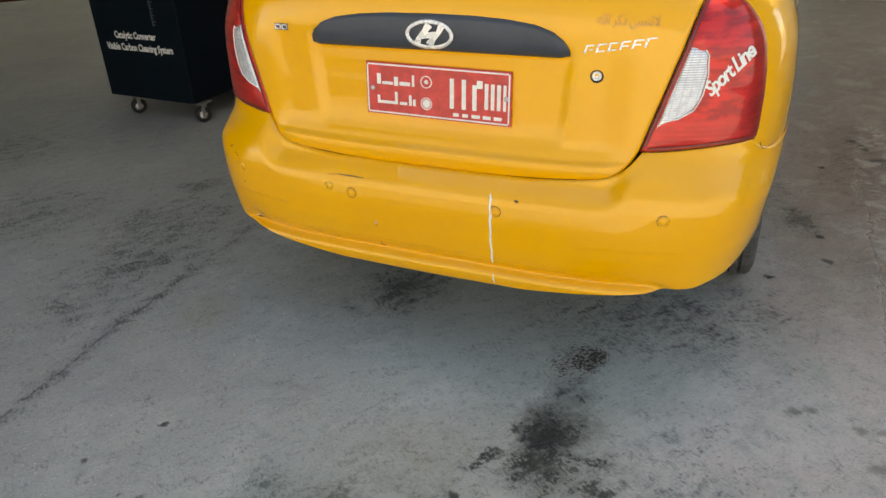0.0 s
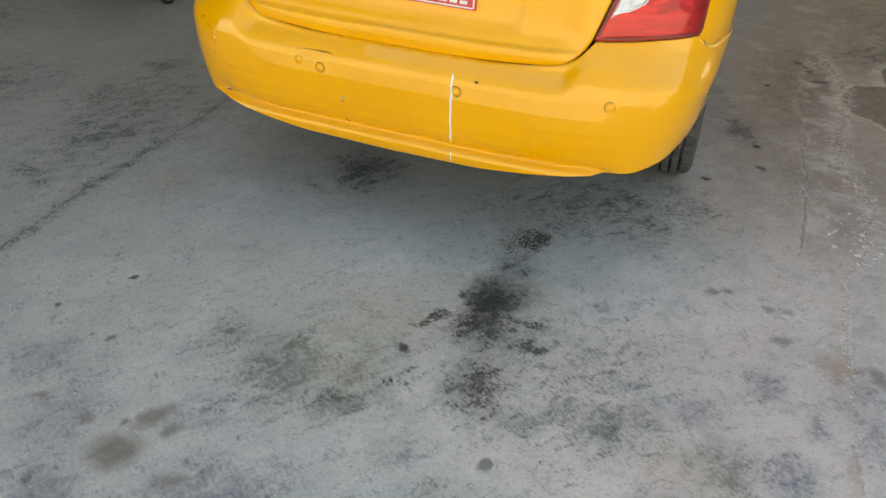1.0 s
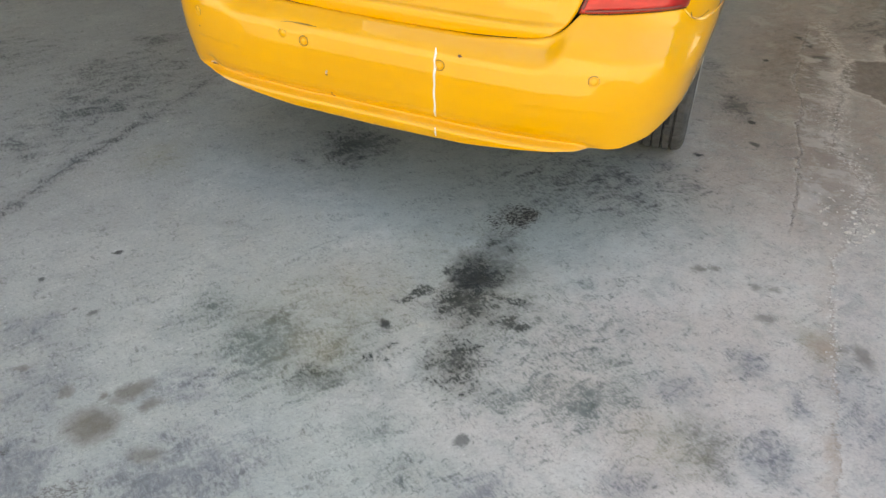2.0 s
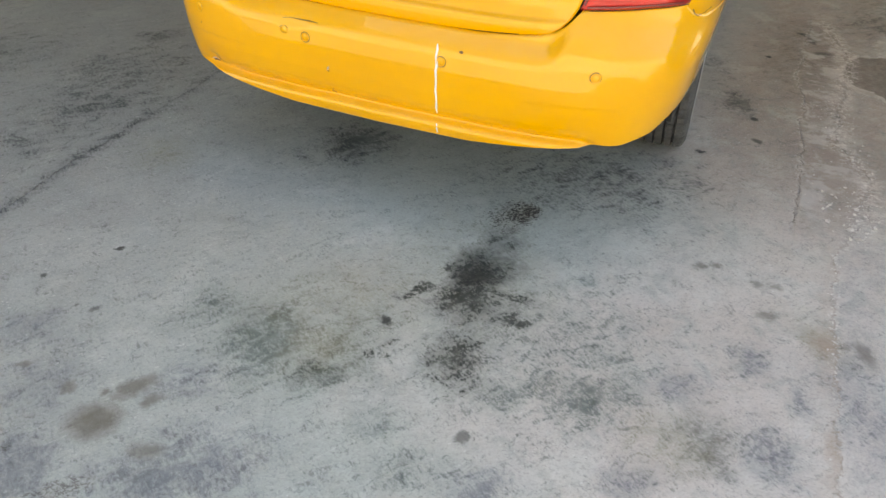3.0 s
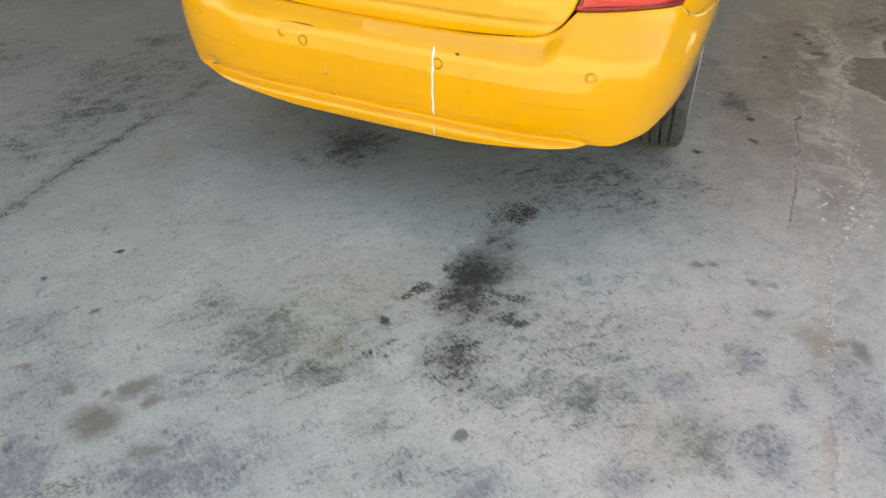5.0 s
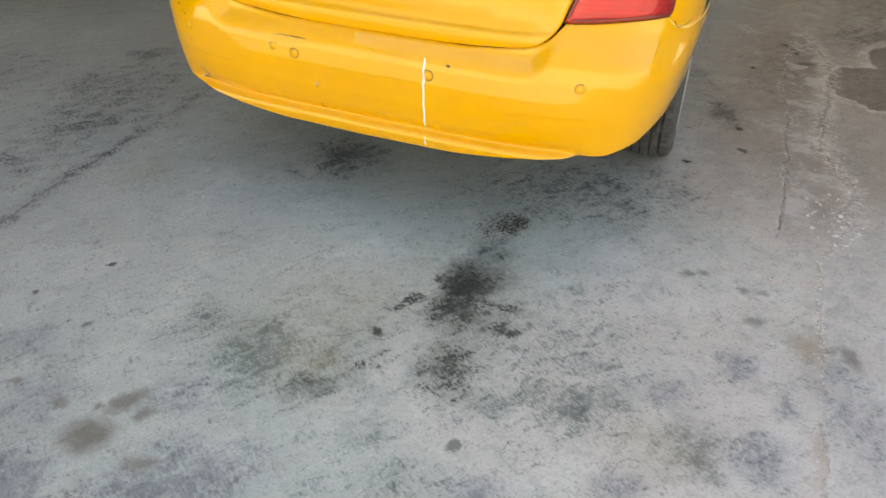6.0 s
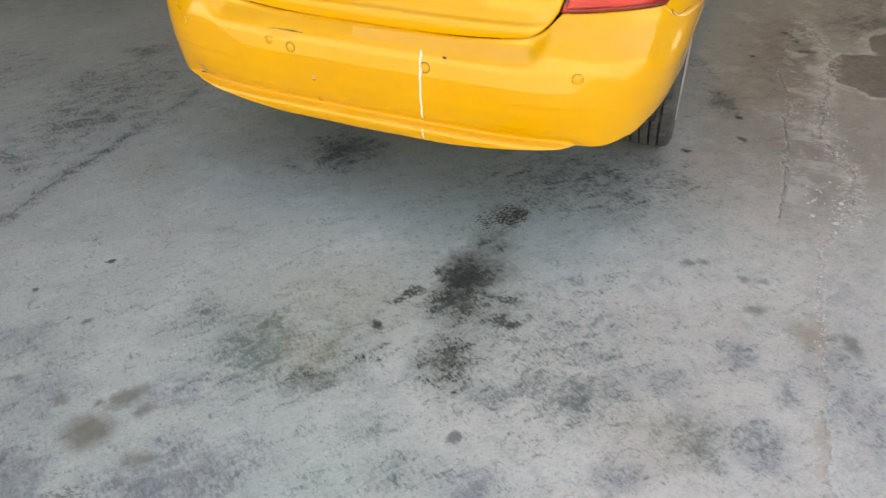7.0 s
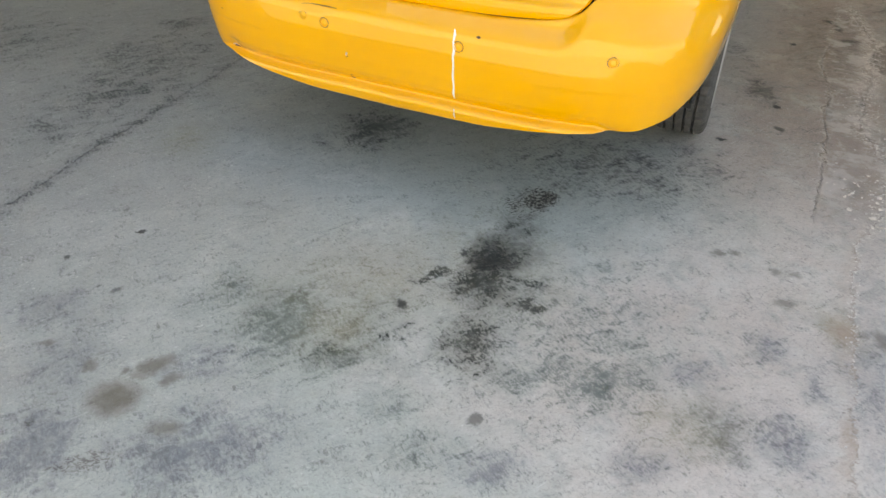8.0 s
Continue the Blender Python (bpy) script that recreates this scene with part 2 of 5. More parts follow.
    col = flecks(col, soot, (0.040, 0.050, 0.043), 1.0, 0.30, soft=0.16, reach=0.95, crisp=0.95)
    core = spread(((0.42, -0.185, 0.062, 0.056, 26, 1.0), (0.40, -0.13, 0.05, 0.06, 26, 0.55), (0.428, -0.06, 0.06, 0.10, 26, 0.32)), wider=1.75, wild=0.16)
    col = n.mix(n.math("MULTIPLY", core, 0.86), col, (0.016, 0.019, 0.020))
    speckle = spread(((0.418, 0.175, 0.048, 0.080, 26, 1.0), (0.447, 0.207, 0.036, 0.050, 26, 1.25), (0.375, 0.125, 0.05, 0.055, 26, 0.62), (0.425, 0.10, 0.05, 0.05, 26, 0.34)), wider=1.35, wild=0.08, hard=0.25)
    specks = n.step(n.noise(95.0, 3, 0.6, at=along(30, 1.5), warp=0.9), 0.36, 0.64)
    col = n.mix(n.math("MULTIPLY", speckle, 0.36), col, (0.18, 0.15, 0.11))
    chip_low = n.math("SUBTRACT", 1.0, n.math("MULTIPLY", speckle, 0.72))
    col = n.mix(n.math("MULTIPLY", n.step(specks, chip_low, n.math("ADD", chip_low, 0.16)), 0.93), col, (0.026, 0.021, 0.016))
    trail = spread(((-0.06, -1.21, 0.066, 0.030, 39, 0.9), (-0.10, -1.25, 0.034, 0.014, 26, 0.8), (-0.25, -1.19, 0.013, 0.014, 27, 1.0)), wider=1.3, wild=0.035)
    col = flecks(col, trail, (0.075, 0.062, 0.055), 0.80, 0.18, specks, 0.14, 0.70)

    # damp brown spots and single dark drops
    damp = spread((
        (-0.27, -1.00, 0.020, 0.020, 24, 0.7), (-0.18, -0.98, 0.015, 0.016, 25, 0.8), (-0.13, -0.93, 0.046, 0.026, 57, 0.85), (-0.14, -0.97, 0.026, 0.015, 33, 0.6),
        (-0.06, -0.95, 0.028, 0.020, 64, 0.75), (-0.14, -1.05, 0.066, 0.050, 37, 0.95), (0.02, -1.06, 0.042, 0.028, 25, 0.7), (-0.42, -0.99, 0.023, 0.012, 25, 0.7),
        (0.99, 0.15, 0.020, 0.017, 27, 0.75), (1.03, 0.17, 0.015, 0.016, 8, 0.75), (1.15, 0.13, 0.021, 0.020, 28, 0.65), (1.20, 0.15, 0.017, 0.018, 28, 0.6),
        (1.19, 0.00, 0.032, 0.023, 26, 0.7), (1.43, -0.05, 0.026, 0.046, 26, 0.8), (1.38, -0.05, 0.015, 0.015, 23, 0.6)), wider=1.5, wild=0.08, hard=0.22)
    col = n.mix(n.math("MULTIPLY", damp, n.step(fine, 0.35, 0.62, 0.85, 1.0)), col, (0.150, 0.140, 0.118))
    drops = spread((
        (0.28, -0.47, 0.017, 0.016, 28, 0.95), (0.62, -0.74, 0.016, 0.017, 25, 0.66), (-0.57, -0.53, 0.010, 0.010, 24, 0.95), (-0.66, -0.72, 0.014, 0.008, 111, 0.8),
        (-0.42, -0.76, 0.015, 0.012, 79, 0.6), (-0.47, -0.77, 0.008, 0.008, 23, 0.6), (1.02, 1.25, 0.016, 0.014, -39, 1.0), (1.01, 1.99, 0.015, 0.015, 29, 1.0),
        (0.87, 0.87, 0.018, 0.012, -18, 1.0), (1.05, 1.06, 0.025, 0.014, -21, 0.8), (1.14, 2.39, 0.038, 0.022, -43, 0.9), (1.24, 2.15, 0.046, 0.026, 29, 0.75),
        (1.32, 1.42, 0.018, 0.019, 28, 0.9), (1.18, 2.31, 0.053, 0.013, -70, 0.8)), wider=1.45, wild=0.08, hard=0.35)
    col = n.mix(drops, col, (0.045, 0.050, 0.046))

    # slab joints, one each side of the bay, and the crumbled edge along one of them
    line_at = n.vec("MULTIPLY", p, (0.12, 1.0, 0.0))
    wavy = n.math("ADD", n.math("MULTIPLY", n.math("SUBTRACT", n.noise(2.2, 3, 0.55, at=line_at), 0.5), 0.15), n.math("MULTIPLY", n.math("SUBTRACT", n.noise(30.0, 5, 0.7), 0.5), 0.025))
    rubble = n.noise(17.0, 9, 0.80, warp=0.6)
    jag = n.math("ADD", n.math("MULTIPLY", n.math("SUBTRACT", n.noise(9.0, 8, 0.74, warp=0.5), 0.5), 0.105), n.math("MULTIPLY", n.math("SUBTRACT", n.noise(60.0, 5, 0.75), 0.5), 0.026))
    jl = n.math("ABSOLUTE", n.math("ADD", n.math("ADD", X, 1.085), n.math("ADD", n.math("MULTIPLY", Y, 0.075), n.math("ADD", n.math("MULTIPLY", wavy, 0.45), n.math("MULTIPLY", jag, 0.30)))))
    near = n.math("MULTIPLY", n.step(jl, 0.001, 0.006, 1.0, 0.0), n.step(rough_grain, 0.30, 0.65))
    jfade = n.step(Y, 0.15, 0.55, 0.66, 0.34)
    col = flecks(col, n.math("MULTIPLY", n.step(jl, 0.0, 0.075, 1.0, 0.0), jfade), (0.062, 0.068, 0.072), 0.80, 0.16, rough_grain, crisp=0.85)
    col = n.mix(n.math("MULTIPLY", near, 0.4), col, (0.05, 0.052, 0.055))
    def follow(points, wobble):
        """How far to the right of a broken line, given as (y, x), a place lies."""
        y0, y1, x0, x1 = -3.0, 7.0, 1.0, 1.6
        c = n.node("ShaderNodeFloatCurve")
        pts = c.mapping.curves[0].points
        for k, (y, x) in enumerate(points):
            at = ((y - y0) / (y1 - y0), (x - x0) / (x1 - x0))
            q = pts[0] if k == 0 else pts[1] if k == len(points) - 1 else pts.new(*at)
            q.location, q.handle_type = at, "VECTOR"
        c.mapping.update()
        n.link(n.math("DIVIDE", n.math("SUBTRACT", Y, y0), y1 - y0), c.inputs["Value"])
        line = n.math("ADD", n.math("MULTIPLY", c.outputs[0], x1 - x0), x0)
        return n.math("ADD", n.math("SUBTRACT", X, line), wobble)

    edge = follow(((-3.0, 1.47), (-0.55, 1.381), (0.0, 1.360), (0.30, 1.345), (0.43, 1.352), (0.51, 1.385), (0.65, 1.444), (0.93, 1.438), (1.08, 1.378), (1.20, 1.328), (1.48, 1.328), (1.74, 1.344), (2.18, 1.346), (2.48, 1.261), (2.75, 1.209), (7.0, 1.15)), jag)
    left = follow(((-3.0, 1.20), (0.40, 1.195), (0.65, 1.218), (0.90, 1.214), (1.41, 1.196), (1.60, 1.180), (1.775, 1.146), (2.43, 1.156), (7.0, 1.19)), n.math("ADD", jag, n.math("MULTIPLY", wavy, 0.35)))
    edge_off, left_off = n.math("ABSOLUTE", edge), n.math("ABSOLUTE", left)
    broken = n.math("MULTIPLY", n.step(Y, 0.40, 0.56), n.step(Y, 2.9, 2.5))
    inside = n.math("MULTIPLY", n.math("MULTIPLY", n.step(left, 0.0, 0.012), n.step(edge, -0.010, 0.004, 1.0, 0.0)), broken)
    near_y = n.step(Y, 0.55, 0.40)
    # the strip of broken slab: browner in places, a smooth pale fill in others
    col = n.mix(n.math("MULTIPLY", inside, n.step(n.noise(3.5, 7, 0.7, warp=0.6), 0.42, 0.62, 0.0, 0.42)), col, (0.30, 0.25, 0.215))
    col = n.mix(n.math("MULTIPLY", inside, n.step(n.noise(6.0, 5, 0.65, at=n.vec("ADD", p, (0, 0, 5.0))), 0.50, 0.60, 0.0, 0.55)), col, (0.56, 0.55, 0.54))
    # wet dark patch beyond it, with a pale rim
    wet = spread(((1.62, 1.98, 0.27, 0.27, 28, 1.2), (1.90, 2.30, 0.34, 0.44, 28, 1.0), (2.30, 3.0, 0.6, 0.6, 0, 0.7)), wider=1.2, wild=0.16, hard=0.60)
    crust = n.math("MULTIPLY", n.step(wet, 0.0, 0.05), n.step(wet, 0.40, 0.22))
    col = n.mix(n.math("MULTIPLY", crust, n.step(rubble, 0.40, 0.60, 0.15, 0.75)), col, (0.56, 0.52, 0.48))
    wet = n.step(wet, 0.26, 0.40)
    col = n.mix(n.math("MULTIPLY", n.math("MINIMUM", wet, 1.0), n.step(rough_grain, 0.2, 0.8, 0.55, 0.80)), col, (0.120, 0.098, 0.080))
    # pale crushed edges, thicker along the outer side
    crush = n.math("MULTIPLY", n.step(edge_off, 0.006, 0.075, 1.0, 0.0), broken)
    col = n.mix(n.math("MULTIPLY", crush, n.step(n.noise(28.0, 8, 0.78, warp=0.5), 0.46, 0.60, 0.04, 0.70)), col, (0.62, 0.585, 0.55))
    crumbly = n.math("MULTIPLY", crush, n.step(n.noise(75.0, 4, 0.65, warp=0.4), 0.56, 0.62))
    col = n.mix(n.math("MULTIPLY", crumbly, 0.75), col, (0.76, 0.73, 0.69))
    col = n.mix(n.math("MULTIPLY", n.math("MULTIPLY", n.step(left_off, 0.002, 0.016, 1.0, 0.0), broken), n.step(rubble, 0.46, 0.56, 0.0, 0.72)), col, (0.60, 0.57, 0.54))
    # the sound part of the joint, nearer: a rusty line with pale chips
    col = n.mix(n.math("MULTIPLY", n.math("MULTIPLY", n.step(n.math("ADD", edge, 0.022), -0.045, 0.030, 0.0, 1.0), n.step(edge, 0.006, -0.002)), n.math("MULTIPLY", near_y, n.step(rubble, 0.40, 0.60, 0.08, 0.50))), col, (0.43, 0.36, 0.305))
    rust = spread(((1.335, -0.06, 0.045, 0.060, 20, 1.0), (1.375, -0.42, 0.018, 0.10, 0, 0.8)), wider=1.5, wild=0.08)
    col = n.mix(n.math("MULTIPLY", n.math("MULTIPLY", rust, n.step(edge, 0.004, -0.004)), 0.55), col, (0.36, 0.265, 0.20))
    rim = n.math("MULTIPLY", n.step(edge_off, 0.0006, 0.006, 1.0, 0.0), near_y)
    col = n.mix(n.math("MULTIPLY", rim, n.step(fine, 0.40, 0.58, 0.10, 0.60)), col, (0.27, 0.215, 0.18))
    chips = n.math("MULTIPLY", n.math("MULTIPLY", n.step(edge_off, 0.004, 0.022, 1.0, 0.0), n.step(Y, -0.35, 0.05)), n.math("MULTIPLY", near_y, n.step(n.noise(70.0, 5, 0.7), 0.57, 0.61)))
    col = n.mix(n.math("MULTIPLY", chips, 0.9), col, (0.80, 0.78, 0.75))
    beyond = n.math("MULTIPLY", n.step(edge, 0.0, 0.03), n.step(Y, 0.75, 0.35))
    col = n.mix(n.math("MULTIPLY", beyond, n.step(rough_grain, 0.3, 0.8, 0.10, 0.34)), col, (0.29, 0.29, 0.31))
    gap_here = n.math("MULTIPLY", n.step(rubble, 0.44, 0.54), broken)
    crack = n.math("MULTIPLY", n.math("MAXIMUM", n.step(left_off, 0.0006, 0.0040, 1.0, 0.0), n.math("MULTIPLY", n.step(edge_off, 0.0006, 0.0045, 1.0, 0.0), 0.8)), gap_here)
    col = n.mix(n.math("MULTIPLY", crack, 0.72), col, (0.10, 0.09, 0.082))

    height = n.math("ADD", n.math("MULTIPLY", mid, 0.5), n.math("ADD", n.math("MULTIPLY", fine, 0.35), n.math("MULTIPLY", n.math("MAXIMUM", crush, inside), n.math("MULTIPLY", rubble, 1.6))))
    height = n.math("ADD", height, n.math("MULTIPLY", grit, 0.14))
    height = n.math("SUBTRACT", height, n.math("ADD", n.math("MULTIPLY", near, 0.5), n.math("MULTIPLY", crack, 0.8)))
    n.bump(height, 0.7, 0.006)
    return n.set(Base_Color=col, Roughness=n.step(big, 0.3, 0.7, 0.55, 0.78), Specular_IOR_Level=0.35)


def red_lens():
    """Red plastic over a faceted reflector, in blocks with ribs of their own."""
    n = Nodes("red_lens")
    sep = n.node("ShaderNodeSeparateXYZ")
    n.link(n.where, sep.inputs[0])
    side, Z = n.math("ABSOLUTE", sep.outputs[0]), sep.outputs[2]
    w = n.node("ShaderNodeTexWave")
    w.bands_direction = "Z"
    w.inputs["Scale"].default_value, w.inputs["Distortion"].default_value = 26.0, 1.2
    n.link(n.where, w.inputs["Vector"])
    inner = n.noise(20.0, 4, 0.55, at=n.vec("MULTIPLY", n.where, (1, 1, 2.4)))
    col = n.mix(n.step(inner, 0.38, 0.62), (0.36, 0.004, 0.004), (0.66, 0.012, 0.008))
    col = n.mix(n.math("MULTIPLY", w.outputs["Fac"], n.step(Z, 0.80, 0.84, 0.03, 0.14)), col, (0.80, 0.035, 0.018))
    low_block = n.math("MULTIPLY", n.step(Z, 0.770, 0.762), n.step(side, 0.765, 0.755))
    col = n.mix(n.math("MULTIPLY", low_block, 0.65), col, (0.62, 0.030, 0.022))
    outer = n.step(side, 0.755, 0.775)
    col = n.mix(n.math("MULTIPLY", outer, 0.55), col, (0.30, 0.004, 0.004))
    n.bump(n.math("ADD", w.outputs["Fac"], n.math("MULTIPLY", inner, 2.0)), 0.12, 0.002)
    return n.set(Base_Color=col, Roughness=0.38, Metallic=0.45, Coat_Weight=1.0, Coat_Roughness=0.02, Specular_IOR_Level=0.3)


def clear_lens():
    """Ribbed clear plastic over a bright reflector."""
    n = Nodes("clear_reversing_lens")
    sep = n.node("ShaderNodeSeparateXYZ")
    n.link(n.where, sep.inputs[0])
    Z = sep.outputs[2]
    rib = n.math("ABSOLUTE", n.math("SINE", n.math("MULTIPLY", Z, 560.0)))
    stripe = n.math("ABSOLUTE", n.math("SINE", n.math("MULTIPLY", n.math("ADD", n.math("ABSOLUTE", sep.outputs[0]), n.math("MULTIPLY", Z, -0.16)), 190.0)))
    high = n.step(Z, 0.83, 0.86, 0.25, 1.0)
    tone = n.math("MULTIPLY", n.step(rib, 0.15, 0.7, 1.0, 0.0), high)
    tone = n.math("MAXIMUM", tone, n.step(stripe, 0.05, 0.22, 0.55, 0.0))
    col = n.mix(tone, (0.93, 0.95, 0.97), (0.42, 0.44, 0.47))
    facet = n.noise(60.0, 2, 0.5)
    col = n.mix(n.step(facet, 0.45, 0.62, 0.0, 0.40), col, (0.55, 0.58, 0.62))
    n.bump(n.math("ADD", rib, n.math("ADD", stripe, facet)), 0.5, 0.0022)
    return n.set(Base_Color=col, Roughness=0.20, Metallic=0.55, Coat_Weight=1.0)


def glass(name, tint, rough=0.0, ior=1.45):
    n = Nodes(name)
    return n.set(Base_Color=tint, Roughness=rough, Transmission_Weight=1.0, IOR=ior)


YELLOW, CONCRETE, RED, CLEAR = yellow_paint(), concrete(), red_lens(), clear_lens()
DEEP_RED = plain("dark_red_lens_edge", (0.17, 0.006, 0.007), 0.35, vary=0.2, Coat_Weight=0.4)
BLACK = plain("black_rubber", (0.018, 0.018, 0.018), 0.75, vary=0.3, bump=0.0006)
CHIP = plain("chipped_primer", (0.62, 0.47, 0.38), 0.7, vary=0.3, scale=60)
CLOTH = plain("white_cloth", (0.78, 0.76, 0.68), 0.9, vary=0.12, scale=5)
FRIT = plain("black_glass_border", (0.006, 0.006, 0.007), 0.35, Specular_IOR_Level=0.15)
GAP = plain("dark_seam", (0.012, 0.010, 0.008), 0.8)
TYRE = plain("tyre_rubber", (0.070, 0.070, 0.069), 0.8, vary=0.35, scale=25, bump=0.001)
GREY = plain("slate_grey_garnish", (0.040, 0.051, 0.070), 0.42, vary=0.10, bump=0.0003)
BADGE = plain("bright_badge_chrome", (0.86, 0.86, 0.86), 0.28, metal=0.35, vary=0.05)
CHROME = plain("chrome", (0.80, 0.80, 0.80), 0.10, metal=1.0, vary=0.05)
STEEL = plain("zinc_steel", (0.48, 0.48, 0.47), 0.38, metal=1.0, vary=0.15)
ALU = plain("brushed_aluminium", (0.62, 0.62, 0.61), 0.42, metal=0.6, vary=0.10)
WHITE = plain("white_paint", (0.80, 0.80, 0.77), 0.5, vary=0.08)
PLATE_RED = plain("plate_red", (0.60, 0.045, 0.040), 0.42, vary=0.22, scale=30, Coat_Weight=0.3)
FAINT = plain("faded_brown_decal", (0.60, 0.30, 0.09), 0.6, vary=0.3, scale=90)
BARE = plain("scraped_plastic", (0.10, 0.05, 0.02), 0.8, vary=0.4, scale=60)
NAVY = plain("dark_navy_powder_coat", (0.0035, 0.008, 0.013), 0.40, vary=0.2, bump=0.0004, Specular_IOR_Level=0.10)
GREEN = plain("green_label", (0.085, 0.42, 0.085), 0.5, vary=0.12)
SCREEN = plain("dark_display", (0.012, 0.014, 0.018), 0.12)
BLUE = plain("blue_enamel", (0.010, 0.065, 0.25), 0.45, vary=0.2, bump=0.0006)
LIME = plain("faded_lime_sheet", (0.74, 0.84, 0.25), 0.6, vary=0.2, scale=3)
HOSE = plain("red_brown_hose", (0.10, 0.03, 0.022), 0.6, vary=0.25)
SEAT = plain("grey_seat_cloth", (0.42, 0.45, 0.46), 0.9, vary=0.15)
WALL = plain("dusty_plaster", (0.68, 0.65, 0.60), 0.85, vary=0.14, scale=2.0, bump=0.002)
def milky_sheet(name, dark, light):
    """Thin fibreglass that lets daylight through, scattered."""
    n = Nodes(name)
    glow = n.node("ShaderNodeBsdfTranslucent")
    n.link(n.mix(n.step(n.noise(3.0, 5), 0.35, 0.65), dark, light), glow.inputs["Color"])
    both = n.node("ShaderNodeMixShader")
    both.inputs[0].default_value = 0.7
    n.link(n.bsdf.outputs[0], both.inputs[1])
    n.link(glow.outputs[0], both.inputs[2])
    out = [k for k in n.tree.nodes if k.bl_idname == "ShaderNodeOutputMaterial"][0]
    n.link(both.outputs[0], out.inputs["Surface"])
    return n.set(Base_Color=(0.6, 0.6, 0.56), Roughness=0.5)


SKYLIGHT = milky_sheet("milky_fibreglass", (0.50, 0.50, 0.47), (0.62, 0.62, 0.58))
# clearer sheet for bays added to brighten the screen and the shop
FILL_SKYLIGHT = milky_sheet("fill_light_fibreglass", (0.82, 0.82, 0.80), (0.92, 0.92, 0.90))
ROOF = plain("white_roof_sheet", (0.72, 0.72, 0.70), 0.6, vary=0.15, scale=2.0)
DIM = plain("dim_interior", (0.42, 0.42, 0.41), 0.8, vary=0.2, scale=2.0)
STONE = plain("concrete_crumb", (0.60, 0.57, 0.54), 0.9, vary=0.25, scale=40)
CAR_GLASS = glass("tinted_car_glass", (0.86, 0.92, 0.91))
SHOP_GLASS = glass("shopfront_glass", (0.84, 0.90, 0.89), ior=1.5)


# ---- building blocks ----
def mesh_of(name, verts, faces, mat, smooth=True):
    me = bpy.data.meshes.new(name)
    me.from_pydata([tuple(v) for v in verts], [], faces)
    me.materials.append(mat)
    me.polygons.foreach_set("use_smooth", [smooth] * len(me.polygons))
    me.update()
    return me


def part(name, data, mat=None, parent=None, label="", smooth=False):
    """Links a bmesh, or a mesh, as one object under its thing or part."""
    if isinstance(data, bmesh.types.BMesh):
        me = bpy.data.meshes.new(name)
        data.to_mesh(me)
        data.free()
        me.materials.append(mat)
        me.polygons.foreach_set("use_smooth", [smooth] * len(me.polygons))
    else:
        me = data
    ob = new(name, me)
    ob.parent = parent
    return tagged(ob, label)


def thing(name, at, label, category, group="", kind=""):
    ob = new(name)
    ob.matrix_basis = at
    ob.empty_display_size = 0.1
    return tagged(ob, label, category, group, kind)


def box(bm, x0, x1, y0, y1, z0, z1, bevel=0.0, segments=2):
    r = bmesh.ops.create_cube(bm, size=1.0, matrix=Matrix.Translation(((x0 + x1) / 2, (y0 + y1) / 2, (z0 + z1) / 2))
                              @ Matrix.Diagonal((x1 - x0, y1 - y0, z1 - z0, 1)))
    if bevel:
        edges = list({e for v in r["verts"] for e in v.link_edges})
        bmesh.ops.bevel(bm, geom=edges, offset=bevel, segments=segments, affect="EDGES", profile=0.5)
    return bm


def a_box(*size, bevel=0.004):
    return box(bmesh.new(), *size, bevel=bevel)


def drum(bm, m, radius, length, segments=32, bevel=0.0, radius2=None):
    """A round bar along the pose's z axis, centred on it."""
    r = bmesh.ops.create_cone(bm, cap_ends=True, segments=segments, radius1=radius, radius2=radius if radius2 is None else radius2,
                              depth=length, matrix=m)
    if bevel:
        rim = [e for e in {e for v in r["verts"] for e in v.link_edges} if any(len(f.verts) > 4 for f in e.link_faces)]
        bmesh.ops.bevel(bm, geom=rim, offset=bevel, segments=2, affect="EDGES", profile=0.5)
    return bm


def spun(profile, m, segments=48):
    """A bmesh turned from (radius, along) pairs round the pose's z axis."""
    bm = bmesh.new()
    rings = []
    for k in range(segments):
        a = 2 * math.pi * k / segments
        rings.append([bm.verts.new(m @ Vector((r * math.cos(a), r * math.sin(a), h))) for r, h in profile])
    for k in range(segments):
        for i in range(len(profile) - 1):
            bm.faces.new((rings[k][i], rings[(k + 1) % segments][i], rings[(k + 1) % segments][i + 1], rings[k][i + 1]))
    bmesh.ops.recalc_face_normals(bm, faces=bm.faces)
    return bm


def tube(points, radius, sides=8, closed=False):
    """A bmesh pipe through the points."""
    bm, rings, pts = bmesh.new(), [], [Vector(p) for p in points]
    for k, p in enumerate(pts):
        a = pts[k - 1] if k or closed else p
        b = pts[(k + 1) % len(pts)] if k + 1 < len(pts) or closed else p
        way = (b - a).normalized()
        side = way.cross(Vector((0, 0, 1)))
        side = (side if side.length > 1e-3 else way.cross(Vector((1, 0, 0)))).normalized()
        up = side.cross(way)
        rings.append([bm.verts.new(p + radius * (math.cos(2 * math.pi * j / sides) * side + math.sin(2 * math.pi * j / sides) * up)) for j in range(sides)])
    for k in range(len(rings) if closed else len(rings) - 1):
        for j in range(sides):
            bm.faces.new((rings[k][j], rings[(k + 1) % len(rings)][j], rings[(k + 1) % len(rings)][(j + 1) % sides], rings[k][(j + 1) % sides]))
    if not closed:
        bm.faces.new(rings[0]), bm.faces.new(rings[-1])
    bmesh.ops.recalc_face_normals(bm, faces=bm.faces)
    return bm


